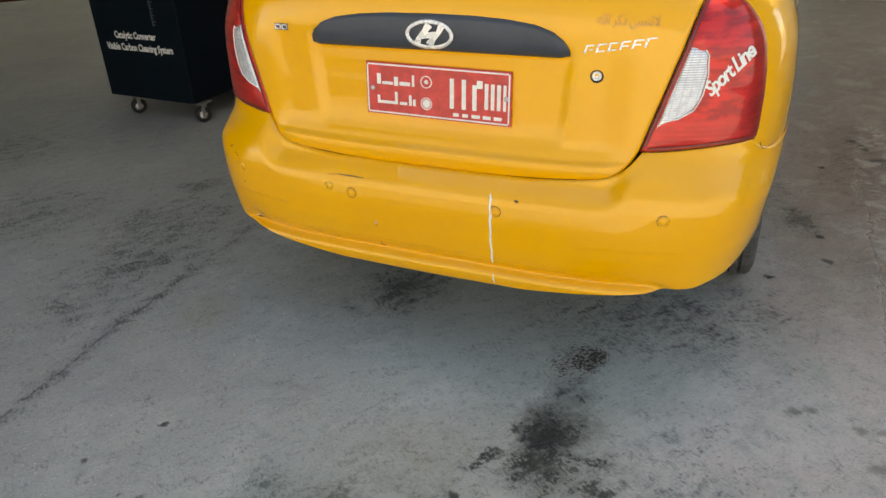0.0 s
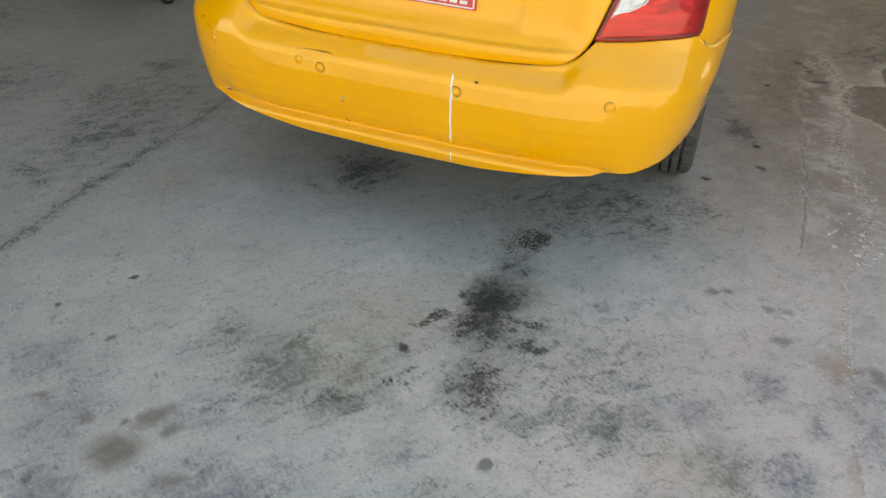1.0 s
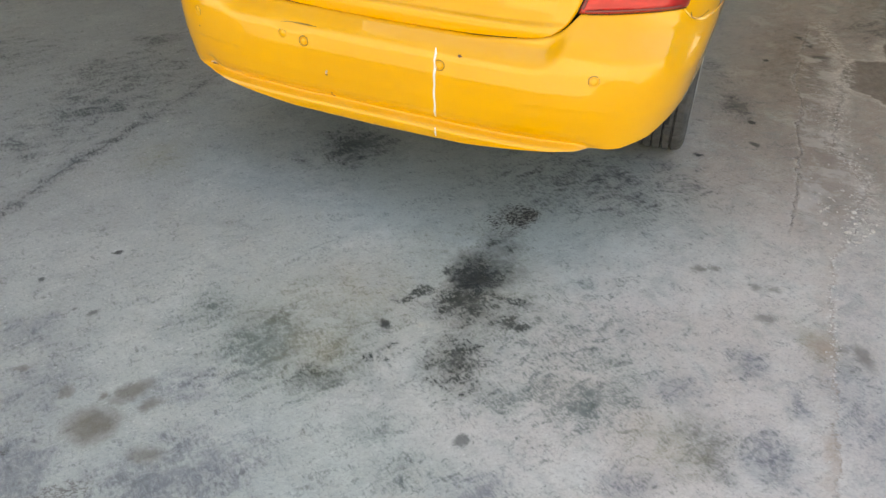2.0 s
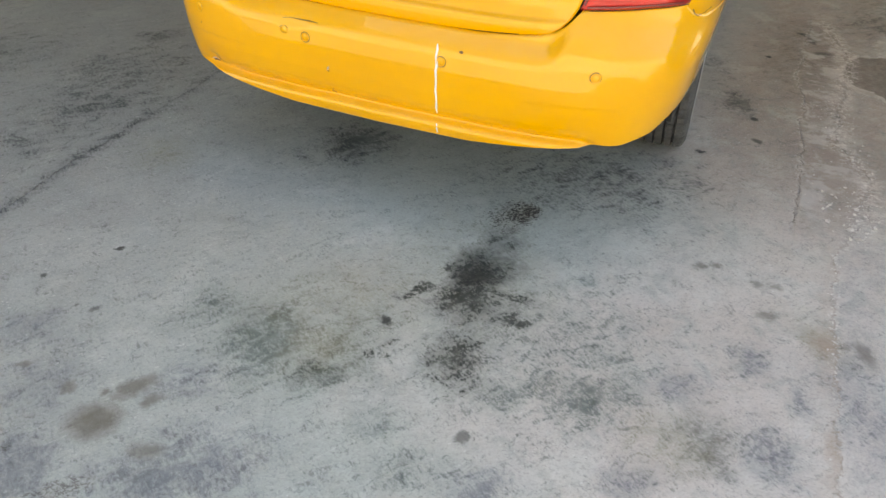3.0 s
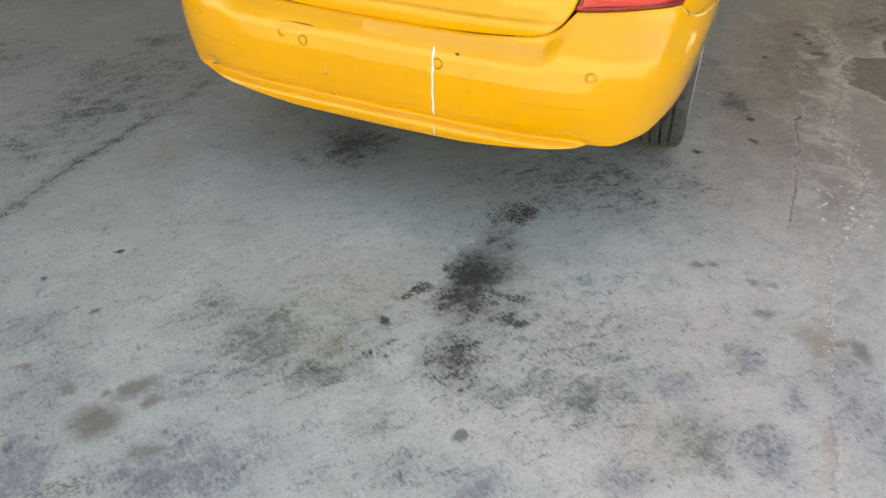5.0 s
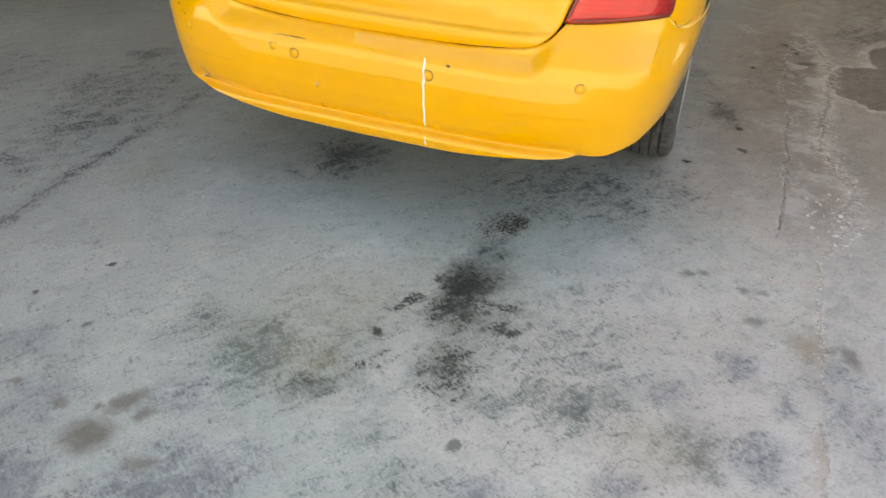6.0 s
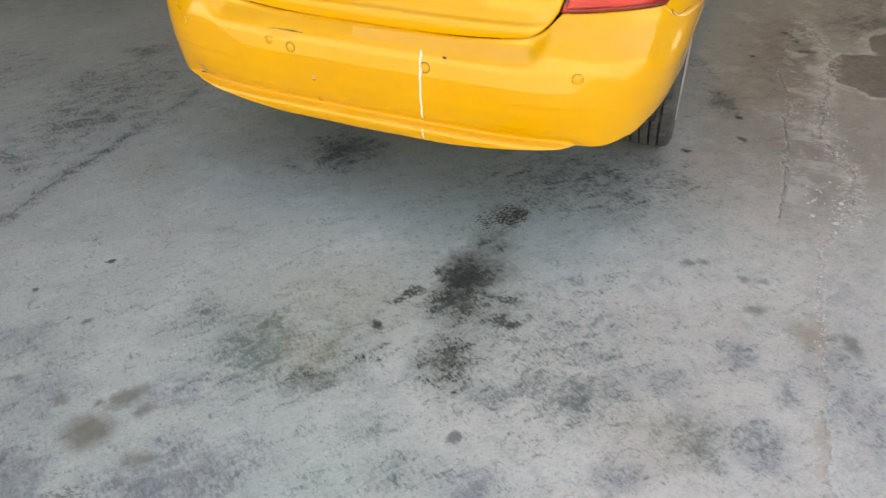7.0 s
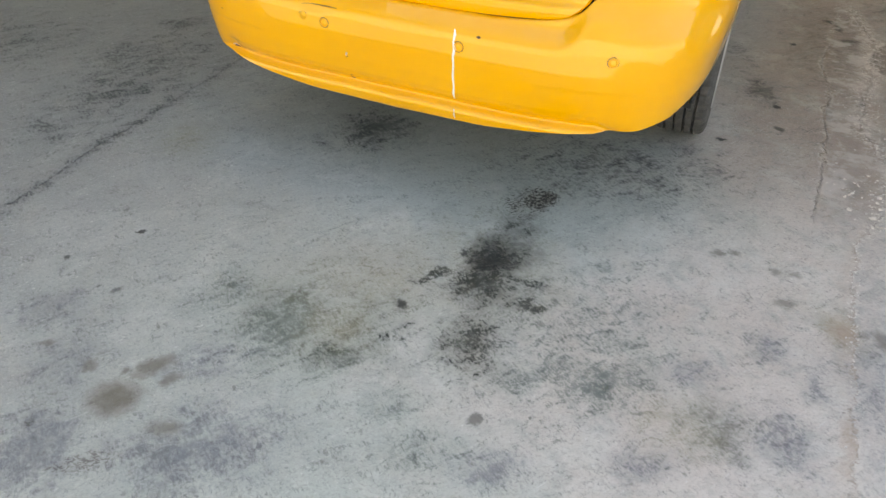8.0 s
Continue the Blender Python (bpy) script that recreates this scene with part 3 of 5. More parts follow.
def grid(rows, thick=0.0, inward=Vector((0, 1, 0)), flip=False):
    """Verts and faces of a sheet through rows of points; with a thickness its rim is turned in along 'inward'."""
    rows = [list(map(Vector, r)) for r in rows]
    nu = len(rows[0])
    verts = [p for r in rows for p in r]
    faces = [(i * nu + j, i * nu + j + 1, (i + 1) * nu + j + 1, (i + 1) * nu + j) for i in range(len(rows) - 1) for j in range(nu - 1)]
    if thick:
        rim = [j for j in range(nu)] + [i * nu + nu - 1 for i in range(1, len(rows))]
        rim += [(len(rows) - 1) * nu + j for j in range(nu - 2, -1, -1)] + [i * nu for i in range(len(rows) - 2, 0, -1)]
        start = len(verts)
        verts += [verts[k] + inward * thick for k in rim]
        for k in range(len(rim)):
            j = (k + 1) % len(rim)
            faces.append((rim[j], rim[k], start + k, start + j))
    if flip:
        faces = [f[::-1] for f in faces]
    return verts, faces


def lerp(x, xs, ys):
    return float(np.interp(x, xs, ys))


def smooth(x, a, b):
    t = min(1.0, max(0.0, (x - a) / (b - a)))
    return t * t * (3 - 2 * t)


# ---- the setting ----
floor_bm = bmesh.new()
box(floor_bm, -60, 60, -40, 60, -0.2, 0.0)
tagged(part("floor", floor_bm, CONCRETE), "worn grey workshop concrete with oil stains, scuffs and painted-in shade", "floor", kind="structure")

# ---- the taxi's surface: its tail at y = 0, its nose towards +y, its middle at x = 0 ----
def width(z):
    return lerp(z, (0.20, 0.28, 0.33, 0.38, 0.45, 0.55, 0.65, 0.75, 0.85, 0.92, 0.98, 1.03, 1.07), (0.75, 0.785, 0.80, 0.815, 0.832, 0.846, 0.856, 0.860, 0.857, 0.848, 0.828, 0.795, 0.75))


def sweep(x, z, n):
    q = min(0.99999, abs(x) / width(z))
    return 0.6 * (1 - (1 - q ** n) ** (1 / n))


def bumper_y(x, z):
    # the groove over the lower lip turns down and runs out towards both ends
    zg = z + 0.036 * smooth(x, 0.585, 0.70) * (1 - smooth(z, 0.345, 0.42))
    mid = lerp(zg, (0.24, 0.285, 0.295, 0.305, 0.318, 0.330, 0.339, 0.346, 0.352, 0.360, 0.372, 0.39, 0.43, 0.50, 0.545, 0.562, 0.573, 0.583, 0.592, 0.602, 0.66),
               (0.10, 0.036, 0.022, 0.013, 0.008, 0.006, 0.010, 0.022, 0.031, 0.027, 0.018, 0.011, 0.004, 0.0, 0.003, 0.009, 0.018, 0.031, 0.045, 0.060, 0.072))
    end = lerp(z, (0.24, 0.27, 0.285, 0.31, 0.36, 0.42, 0.50, 0.56, 0.60, 0.635, 0.66, 0.68), (0.09, 0.042, 0.022, 0.010, 0.003, 0.0, 0.0, 0.005, 0.016, 0.038, 0.061, 0.080))
    fold = 0.498 + 0.43 * (z - 0.58)
    high = smooth(abs(x), fold - 0.032, fold + 0.032)
    low = smooth(x, 0.64, 0.725) if x > 0 else smooth(-x, 0.60, 0.72)
    k = high if z > 0.46 else low
    dents = 0.0
    for cx, cz, rx, rz, deep in ((-0.255, 0.560, 0.060, 0.016, 0.006), (-0.185, 0.556, 0.030, 0.012, -0.003), (-0.685, 0.590, 0.050, 0.026, 0.008), (-0.615, 0.372, 0.030, 0.022, 0.009), (-0.145, 0.372, 0.022, 0.020, 0.004), (0.02, 0.560, 0.09, 0.014, 0.002)):
        d = ((x - cx) / rx) ** 2 + ((z - cz) / rz) ** 2
        if d < 6:
            dents += deep * math.exp(-d)
    return mid * (1 - k) + end * k + dents + sweep(x, z, 4.5 - 0.5 * smooth(z, 0.58, 0.69))


def tail_y(x, z):
    n = lerp(z, (0.6, 0.95, 1.05), (4.0, 4.0, 3.8))
    mid = lerp(z, (0.59, 0.603, 0.625, 0.646, 0.656, 0.69, 0.74, 0.86, 0.91, 0.96, 1.0, 1.035, 1.052, 1.062, 1.068),
               (0.074, 0.070, 0.066, 0.067, 0.084, 0.100, 0.106, 0.114, 0.114, 0.111, 0.117, 0.131, 0.142, 0.153, 0.166))
    end = lerp(z, (0.59, 0.66, 0.75, 0.90, 1.0, 1.05, 1.07), (0.074, 0.088, 0.096, 0.099, 0.112, 0.136, 0.15))
    k = smooth(abs(x), 0.45, 0.54)
    dish = 0.011 * (1 - smooth(abs(x) + 0.10 * (0.90 - z), 0.350, 0.382)) * smooth(z, 0.66, 0.72) * (1 - smooth(z, 0.90, 0.93))
    return (mid + dish) * (1 - k) + end * k + sweep(x, z, n)


def veer(y):
    """The taxi stands a little askew: how far its middle lies off to one side, further ahead."""
    return -0.054 * max(0.0, y - 0.45) if y > 0.6 else -0.18 * max(0.0, y - 0.45) ** 2 * 2


def lid_edge(z):
    """Half the boot lid's width at a height."""
    return lerp(z, (0.603, 0.607, 0.616, 0.632, 0.655, 0.685, 0.93, 1.03, 1.065), (0.40, 0.455, 0.487, 0.510, 0.527, 0.541, 0.619, 0.645, 0.649))


def belt_end(x, z):
    """Where the rear corner's surface lies, up to the shoulder."""
    if z <= 1.05:
        return tail_y(x, z)
    k = (z - 1.05) / 0.04
    return tail_y(x, 1.05) + 0.03 * k + 0.13 * k * k


def rim_width(z):
    return width(z) if z <= 1.05 else lerp(z, (1.05, 1.07, 1.08, 1.09), (0.7725, 0.735, 0.705, 0.668))


def on_bumper(x, z, off=0.0):
    return on_sheet(bumper_y, x, z, off)


def on_tail(x, z, off=0.0):
    return on_sheet(tail_y, x, z, off)


def on_sheet(f, x, z, off):
    """The place on a sheet y = f(x, z), lifted off it along its normal."""
    y, e = f(x, z), 0.004
    away = Vector(((f(x + e, z) - f(x - e, z)) / (2 * e), -1.0, (f(x, z + e) - f(x, z - e)) / (2 * e))).normalized()
    return Vector((x, y, z)) + away * off


def patch(f, rows, off, thick=0.0):
    """A sheet lying on the body through rows of (x, z)."""
    return grid([[on_sheet(f, x, z, off) for x, z in r] for r in rows], thick)


def sheet(name, made, mat, parent, label="", smoothed=True):
    return part(name, mesh_of(name, *made, mat, smoothed), None, parent, label)


def ribbon(f, line, wide, off):
    """A thin strip on the body along a line of (x, z)."""
    rows = []
    for k, (x, z) in enumerate(line):
        a, b = line[max(0, k - 1)], line[min(len(line) - 1, k + 1)]
        dx, dz = b[0] - a[0], b[1] - a[1]
        d = math.hypot(dx, dz) or 1.0
        w = wide[k] if isinstance(wide, (list, tuple)) else wide
        rows.append([on_sheet(f, x + s * dz / d * w / 2, z - s * dx / d * w / 2, off) for s in (-1, 1)])
    return grid(rows)


def lettering(name, words, mat, parent, f, at, size, narrow=1.0, turned=0.0, shear=0.0, off=0.002, bold=0.0, spread=1.0):
    """Words in the built-in font, laid on the surface y = f(x, z); at is the start of their base line."""
    cu = bpy.data.curves.new(name, "FONT")
    cu.body, cu.size, cu.shear, cu.offset, cu.space_character, cu.resolution_u = words, size, shear, bold, spread, 3
    ob = bpy.data.objects.new(name, cu)
    scene.collection.objects.link(ob)
    deps = bpy.context.evaluated_depsgraph_get()
    me = bpy.data.meshes.new_from_object(ob.evaluated_get(deps))
    bpy.data.objects.remove(ob)
    c, s = math.cos(radians(turned)), math.sin(radians(turned))
    for v in me.vertices:
        x, z = v.co.x * narrow, v.co.y
        v.co = on_sheet(f, at[0] + c * x - s * z, at[1] + s * x + c * z, off)
    me.materials.clear()
    me.materials.append(mat)
    return part(name, me, None, parent)


def build_taxi():
    car = thing("taxi", pose(0, 0, 0), "yellow saloon taxi, scuffed rear bumper, parked on stained concrete", "car")

    # body sides, shoulders and nose, one skin from the rear corners round the front
    zs = [0.25, 0.30, 0.35, 0.40, 0.46, 0.52, 0.58, 0.64, 0.70, 0.76, 0.82, 0.88, 0.92, 0.95, 0.98, 1.0, 1.02, 1.035, 1.05, 1.06, 1.07, 1.08, 1.09]
    rows = []
    for z in zs:
        w, r = rim_width(z), []
        for k in range(15):
            x_in = 0.56 + (0.653 - 0.56) * smooth(z, 0.99, 1.04)
            x = x_in + (max(w, x_in + 0.002) - x_in) * (1 - (1 - k / 14) ** 2.4)
            r.append((x, belt_end(min(x, width(min(z, 1.03)) * 0.9999), z) + 0.003, z))
        y0 = r[-1][1]
        drop = lambda y: z if z < 0.68 else 0.68 + (z - 0.68) * (1 - 0.66 * smooth(y, 2.7, 4.2))
        for k in range(1, 61):
            y = y0 + (3.55 - y0) * k / 60
            r.append((w, y, drop(y)))
        for k in range(1, 15):
            a = k / 14 * math.pi / 2
            y = 3.55 + 0.73 * math.sin(a) ** 0.8
            r.append((w * math.cos(a) ** 0.55 if k < 14 else 0.0, y, drop(y)))
        rows.append(r)
    verts, faces = [], []
    for side in (1, -1):
        v, f = grid([[Vector((x * side + veer(y), y, z)) for x, y, z in r] for r in rows], flip=side < 0)
        inside = [any(math.hypot(p.y - c, p.z - 0.30) < 0.335 for c in (0.93, 3.43)) for p in v]
        for k, p in enumerate(v):
            for c in (0.93, 3.43):
                d = math.hypot(p.y - c, p.z - 0.30)
                if d < 0.335:
                    p.y, p.z = c + (p.y - c) * 0.335 / max(d, 1e-3), max(0.25, 0.30 + (p.z - 0.30) * 0.335 / max(d, 1e-3))
        f = [q for q in f if not all(inside[k] for k in q) and not all(v[k].y < 0.56 and v[k].z < 0.50 for k in q)]
        faces += [tuple(k + len(verts) for k in q) for q in f]
        verts += v
    body = sheet("body", (verts, faces), YELLOW, car)
    for side in (1, -1):
        for c in (0.93, 3.43):
            bm = spun([(0.335, 0.0), (0.335, 0.24), (0.05, 0.24)], Matrix.Translation((side * 0.80 + veer(c), c, 0.30)) @ pose(0, 0, 0, 0, -90 * side, 0))
            bmesh.ops.delete(bm, geom=[v for v in bm.verts if v.co.z < 0.20], context="VERTS")
            part("wheel_arch_liner", bm, BLACK, body)
    part("underbody", a_box(-0.76, 0.66, 0.48, 4.0, 0.24, 0.34, bevel=0.03), BLACK, car)
    part("rear_panel", a_box(-0.60, 0.60, 0.17, 0.20, 0.28, 1.02, bevel=0.01), GAP, car)
    part("boot_tub", a_box(-0.68, 0.64, 0.21, 0.90, 0.335, 0.96, bevel=0.03), GAP, car)

    # bumper
    rows = []
    for v in [(k / 74) ** 1.45 for k in range(75)]:
        r = []
        for k in range(-80, 81):
            a = k / 80 * math.pi / 2
            q = abs(math.sin(a)) ** 0.62 * (1 if a >= 0 else -1)
            xn = q * 0.846
            low = lerp(abs(xn), (0, 0.30, 0.45, 0.58, 0.66, 0.74, 0.80, 0.846), (0.296, 0.304, 0.319, 0.332, 0.341, 0.347, 0.370, 0.43))
            top = 0.0015 + lerp(abs(q) * 0.8545, (0, 0.30, 0.38, 0.42, 0.455, 0.488, 0.512, 0.530, 0.546, 0.56, 0.71, 0.78, 0.80, 0.83), (0.600, 0.602, 0.608, 0.612, 0.617, 0.626, 0.640, 0.660, 0.684, 0.687, 0.699, 0.700, 0.672, 0.655))
            z = low + (top - low) * v
            x = q * width(z) * 0.99999
            p = Vector((x * 1.004, bumper_y(x, min(z, 0.68)), z))
            if z > 0.68:
                p.y = bumper_y(x, 0.68) + (z - 0.68) * 0.9
            meet = smooth(z, top - 0.12, top) * smooth(abs(x), 0.54, 0.82)
            p.y += (tail_y(x, z) + 0.001 - p.y) * meet
            r.append(p)
        rows.append(r)
    lip = [Vector((p.x * 0.96, p.y + 0.05, p.z + 0.004)) for p in rows[0]]
    tuck = [Vector((p.x, p.y + 0.04, p.z - 0.001)) for p in rows[-1]]
    bumper = sheet("bumper", grid([lip] + rows + [tuck]), YELLOW, car, "yellow plastic bumper, dented, with scratches and a white paint run")

    def parking_sensor(x, z, sunk=0.0):
        at, out = on_bumper(x, z, 0.0), on_bumper(x, z, 1.0) - on_bumper(x, z, 0.0)
        m = Matrix.Translation(at) @ out.to_track_quat("Z", "Y").to_matrix().to_4x4()
        ring = part("parking_sensor", spun([(0.0135, -0.004), (0.0135, 0.0012), (0.0122, 0.0022), (0.0112, 0.0012), (0.0108, -0.002)], m, 24), YELLOW, bumper, smooth=True)
        part("sensor_face", spun([(0.0100, -0.003), (0.0098, 0.0014), (0.0070, 0.0022), (0.0001, 0.0024)], m, 24), YELLOW, ring, smooth=True)
        part("sensor_gap", spun([(0.0156, 0.0002), (0.0150, 0.0007), (0.0134, 0.0005)], m, 24), BARE, ring)

    for x, z in ((-0.629, 0.535), (-0.219, 0.522), (0.212, 0.528), (0.627, 0.547)):
        parking_sensor(x, z)
    part("filled_hole", spun([(0.013, -0.001), (0.012, 0.0012), (0.0001, 0.002)], Matrix.Translation(on_bumper(-0.292, 0.532)) @ pose(0, 0, 0, 90), 20), YELLOW, bumper, smooth=True)
    run = [(0.195, 0.570), (0.199, 0.558), (0.197, 0.54), (0.201, 0.52), (0.198, 0.50), (0.199, 0.47), (0.197, 0.44), (0.199, 0.41), (0.196, 0.385), (0.195, 0.366)]
    sheet("paint_run", ribbon(bumper_y, run, [0.003, 0.007, 0.005, 0.008, 0.0065, 0.0055, 0.006, 0.005, 0.0065, 0.003], 0.0012), WHITE, bumper, "white paint run")
    sheet("paint_run", ribbon(bumper_y, [(0.200, 0.338), (0.202, 0.325), (0.203, 0.312)], [0.002, 0.0045, 0.003], 0.0015), WHITE, bumper)
    for line, wide in (
        ([(-0.300, 0.5625), (-0.27, 0.5655), (-0.24, 0.5655), (-0.21, 0.5665), (-0.178, 0.566)], [0.0008, 0.0012, 0.0022, 0.0028, 0.0008]),
        ([(-0.153, 0.433), (-0.1485, 0.4315), (-0.145, 0.434)], [0.001, 0.003, 0.001]),
        ([(-0.307, 0.536), (-0.299, 0.5425), (-0.288, 0.544), (-0.279, 0.539)], [0.001, 0.002, 0.0015, 0.001]),
        ([(-0.149, 0.372), (-0.148, 0.366)], [0.001, 0.004]),
        ([(-0.632, 0.352), (-0.62, 0.356), (-0.605, 0.354)], [0.004, 0.009, 0.003]),
        ([(-0.155, 0.362), (-0.14, 0.356)], [0.002, 0.004]),
        ([(-0.70, 0.578), (-0.685, 0.585)], [0.002, 0.004]),
        ([(-0.665, 0.570), (-0.645, 0.563)], [0.003, 0.003]),
        ([(0.262, 0.562), (0.268, 0.561), (0.274, 0.561)], [0.003, 0.007, 0.002]),
        ([(-0.63, 0.490), (-0.627, 0.486)], [0.003, 0.004]),
    ):
        sheet("scratch", ribbon(bumper_y, line, wide, 0.0012), BARE, bumper, "dark scratch through the paint")
    sheet("chip", ribbon(bumper_y, [(-0.146, 0.4465), (-0.149, 0.441), (-0.152, 0.4345)], [0.003, 0.007, 0.003], 0.0010), CHIP, bumper, "pale chip in the paint")
    sheet("chip", ribbon(bumper_y, [(-0.712, 0.566), (-0.700, 0.574), (-0.684, 0.577), (-0.672, 0.573)], [0.001, 0.005, 0.004, 0.001], 0.0011), CHIP, bumper, "pale scrape in the paint")
    sheet("chip", ribbon(bumper_y, [(-0.640, 0.357), (-0.625, 0.361), (-0.610, 0.358)], [0.002, 0.006, 0.002], 0.0010), CHIP, bumper)
    for s in (1, -1):
        seam = [(s * x, z) for x, z in ((0.800, 0.690), (0.804, 0.676), (0.812, 0.668), (0.824, 0.670), (0.835, 0.678))]
        sheet("panel_seam", ribbon(lambda x, z: tail_y(x, z) - 0.004, seam, 0.0015, 0.006), GAP, bumper)

    # boot lid: the upright face, the rolled edge and the deck
    deck_z = lambda x, t: 1.064 + 0.052 * t ** 0.9 + 0.010 * t * (1 - (x / 0.66) ** 2) - 0.006 * (abs(x) / 0.66) ** 2.6 * (1 - t)
    rows = []
    fz = [0.603, 0.606, 0.611, 0.618, 0.627, 0.635, 0.641, 0.645, 0.648, 0.651, 0.654, 0.657, 0.661, 0.667, 0.676, 0.69, 0.71, 0.74, 0.78, 0.82, 0.86, 0.89, 0.91, 0.93, 0.95, 0.97, 0.99, 1.01, 1.025, 1.038, 1.050]
    cols = [k / 60 for k in range(-60, 61)]
    for z in fz:
        w = lid_edge(z)
        rows.append([Vector((c * w, tail_y(c * w, z) - 0.004, z + 0.012 * (1 - smooth(z, 0.603, 0.70)) * abs(c) ** 3)) for c in cols])
    last = rows[-1]
    for t in (0.012, 0.03, 0.06, 0.10, 0.16, 0.25, 0.36, 0.48, 0.6, 0.7, 0.8, 0.9, 1.0):
        r = []
        for k, c in enumerate(cols):
            x = c * lerp(t, (0, 0.03, 0.48, 0.56, 0.9, 1.0), (0.649, 0.659, 0.675, 0.673, 0.628, 0.612))
            y_far = 0.466 - 0.045 * (1 - c * c) - 0.05 * abs(c) ** 6
            y = last[k].y + (y_far - last[k].y) * t + 0.004 * (1 - t)
            top = deck_z(x, t)
            edge = smooth(t, -0.010, 0.035)
            r.append(Vector((x, y, last[k].z + (top - last[k].z) * edge ** 0.6)))
        rows.append(r)
    lid = sheet("boot_lid", grid(rows, 0.012), YELLOW, car, "yellow boot lid with a dark badge strip")
    seam = [Vector((lid_edge(z), tail_y(lid_edge(z), z) + 0.004, z + 0.012 * (1 - smooth(z, 0.603, 0.70)))) for z in fz]
    seam += [Vector(r[-1]) + Vector((0.002, 0, -0.004)) for r in rows[len(fz):-2]]
    low = [Vector((c * lid_edge(0.603), tail_y(c * lid_edge(0.603), 0.603) + 0.002, 0.6 + 0.012 * abs(c) ** 3)) for c in cols[::6]]
    line = [Vector((-p.x, p.y, p.z)) for p in reversed(seam)] + low + seam
    part("lid_seam", tube(line, 0.0013, 6), GAP, car)

    # badge strip, emblem, lock, lettering and plate
    arc = ((0, 0.996), (0.12, 0.9945), (0.21, 0.989), (0.28, 0.979), (0.325, 0.964), (0.350, 0.946), (0.363, 0.928), (0.369, 0.909))
    g_top = lambda x: lerp(abs(x), [p[0] for p in arc], [p[1] for p in arc])
    xs = [0.367 * math.sin(k / 40 * math.pi / 2) for k in range(-40, 41)]
    rows = []
    for v in (0, 0.04, 0.15, 0.35, 0.6, 0.85, 0.96, 1.0):
        lift = 0.010 * min(1.0, (v * (1 - v) * 4) * 6) ** 0.5 + 0.004
        rows.append([on_tail(x, 0.9075 + (max(0.001, g_top(x) - 0.9075)) * v, min(lift, 0.004 + 0.3 * (0.372 - abs(x)))) for x in xs])
    strip = sheet("badge_strip", grid(rows, 0.01), GREY, lid, "slate grey plastic strip above the number plate")
    emblem_on = lambda x, z: tail_y(x, z) - 0.0165
    ring = []
    for k in range(49):
        a = 2 * math.pi * k / 48
        ring.append([on_sheet(emblem_on, 0.004 + (0.064 + dx) * math.cos(a), 0.947 + (0.0345 + dx) * math.sin(a), off) for dx, off in ((0.003, 0.0), (0.002, 0.003), (-0.0060, 0.003), (-0.007, 0.0))])
    sheet("emblem_ring", grid(ring), BADGE, strip, "chrome oval emblem")
    for path, wide in (
        ([(-0.034, 0.921), (-0.024, 0.938), (-0.008, 0.955), (0.006, 0.973)], [0.019, 0.013, 0.014, 0.021]),
        ([(0.002, 0.921), (0.016, 0.938), (0.032, 0.955), (0.042, 0.973)], [0.021, 0.014, 0.013, 0.019]),
        ([(-0.016, 0.943), (0.004, 0.947), (0.024, 0.951)], [0.012, 0.015, 0.012]),
    ):
        sheet("emblem_bar", ribbon(emblem_on, path, wide, 0.003 if len(path) == 4 else 0.0036), BADGE, strip)

    at = on_tail(0.431, 0.864, 0.003)
    lock = part("boot_lock", spun([(0.0165, -0.006), (0.0160, 0.002), (0.0145, 0.004), (0.0125, 0.003), (0.0120, 0.0)], Matrix.Translation(at) @ pose(0, 0, 0, 82, 0, 4), 28), BLACK, lid, "steel boot lock in a black ring", smooth=True)
    part("lock_barrel", spun([(0.0118, -0.002), (0.0112, 0.003), (0.006, 0.0035), (0.0055, 0.001), (0.0001, 0.001)], Matrix.Translation(at) @ pose(0, 0, 0, 82, 0, 4), 24), BADGE, lock, smooth=True)
    # model name drawn as plain slanted chrome strokes
    for k in range(6):
        x0 = 0.400 + k * 0.0275
        z0 = 0.9175 + k * 0.0036
        sheet("badge_stroke", ribbon(tail_y, [(x0, z0), (x0 + 0.006, z0 + 0.0195)], 0.0045, 0.0065), BADGE, lid)
        sheet("badge_stroke", ribbon(tail_y, [(x0 + 0.006, z0 + 0.0185), (x0 + 0.024, z0 + 0.0205)], 0.0035, 0.0065), BADGE, lid)
        if k not in (5,):
            sheet("badge_stroke", ribbon(tail_y, [(x0 + (0.012 if k == 0 else 0.0), z0 + (0.009 if k in (0, 3, 4) else 0.002)), (x0 + 0.019, z0 + (0.010 if k in (0, 3, 4) else 0.004))], 0.0032, 0.0065), BADGE, lid)
    sheet("badge_plate", patch(tail_y, [[(-0.492 + 0.047 * i / 3, z) for i in range(4)] for z in (0.9345, 0.9525)], 0.0055), BARE, lid)
    for k in range(2):
        x0 = -0.489 + k * 0.0235
        sheet("badge_stroke", ribbon(tail_y, [(x0, 0.937), (x0, 0.949)], 0.004, 0.0065), BADGE, lid)
        sheet("badge_stroke", ribbon(tail_y, [(x0, 0.949), (x0 + 0.017, 0.949)], 0.0035, 0.0065), BADGE, lid)
        sheet("badge_stroke", ribbon(tail_y, [(x0 + 0.017, 0.949), (x0 + 0.017, 0.937)], 0.004, 0.0065), BADGE, lid)
        sheet("badge_stroke", ribbon(tail_y, [(x0, 0.938), (x0 + 0.012, 0.938)], 0.003, 0.0065), BADGE, lid)
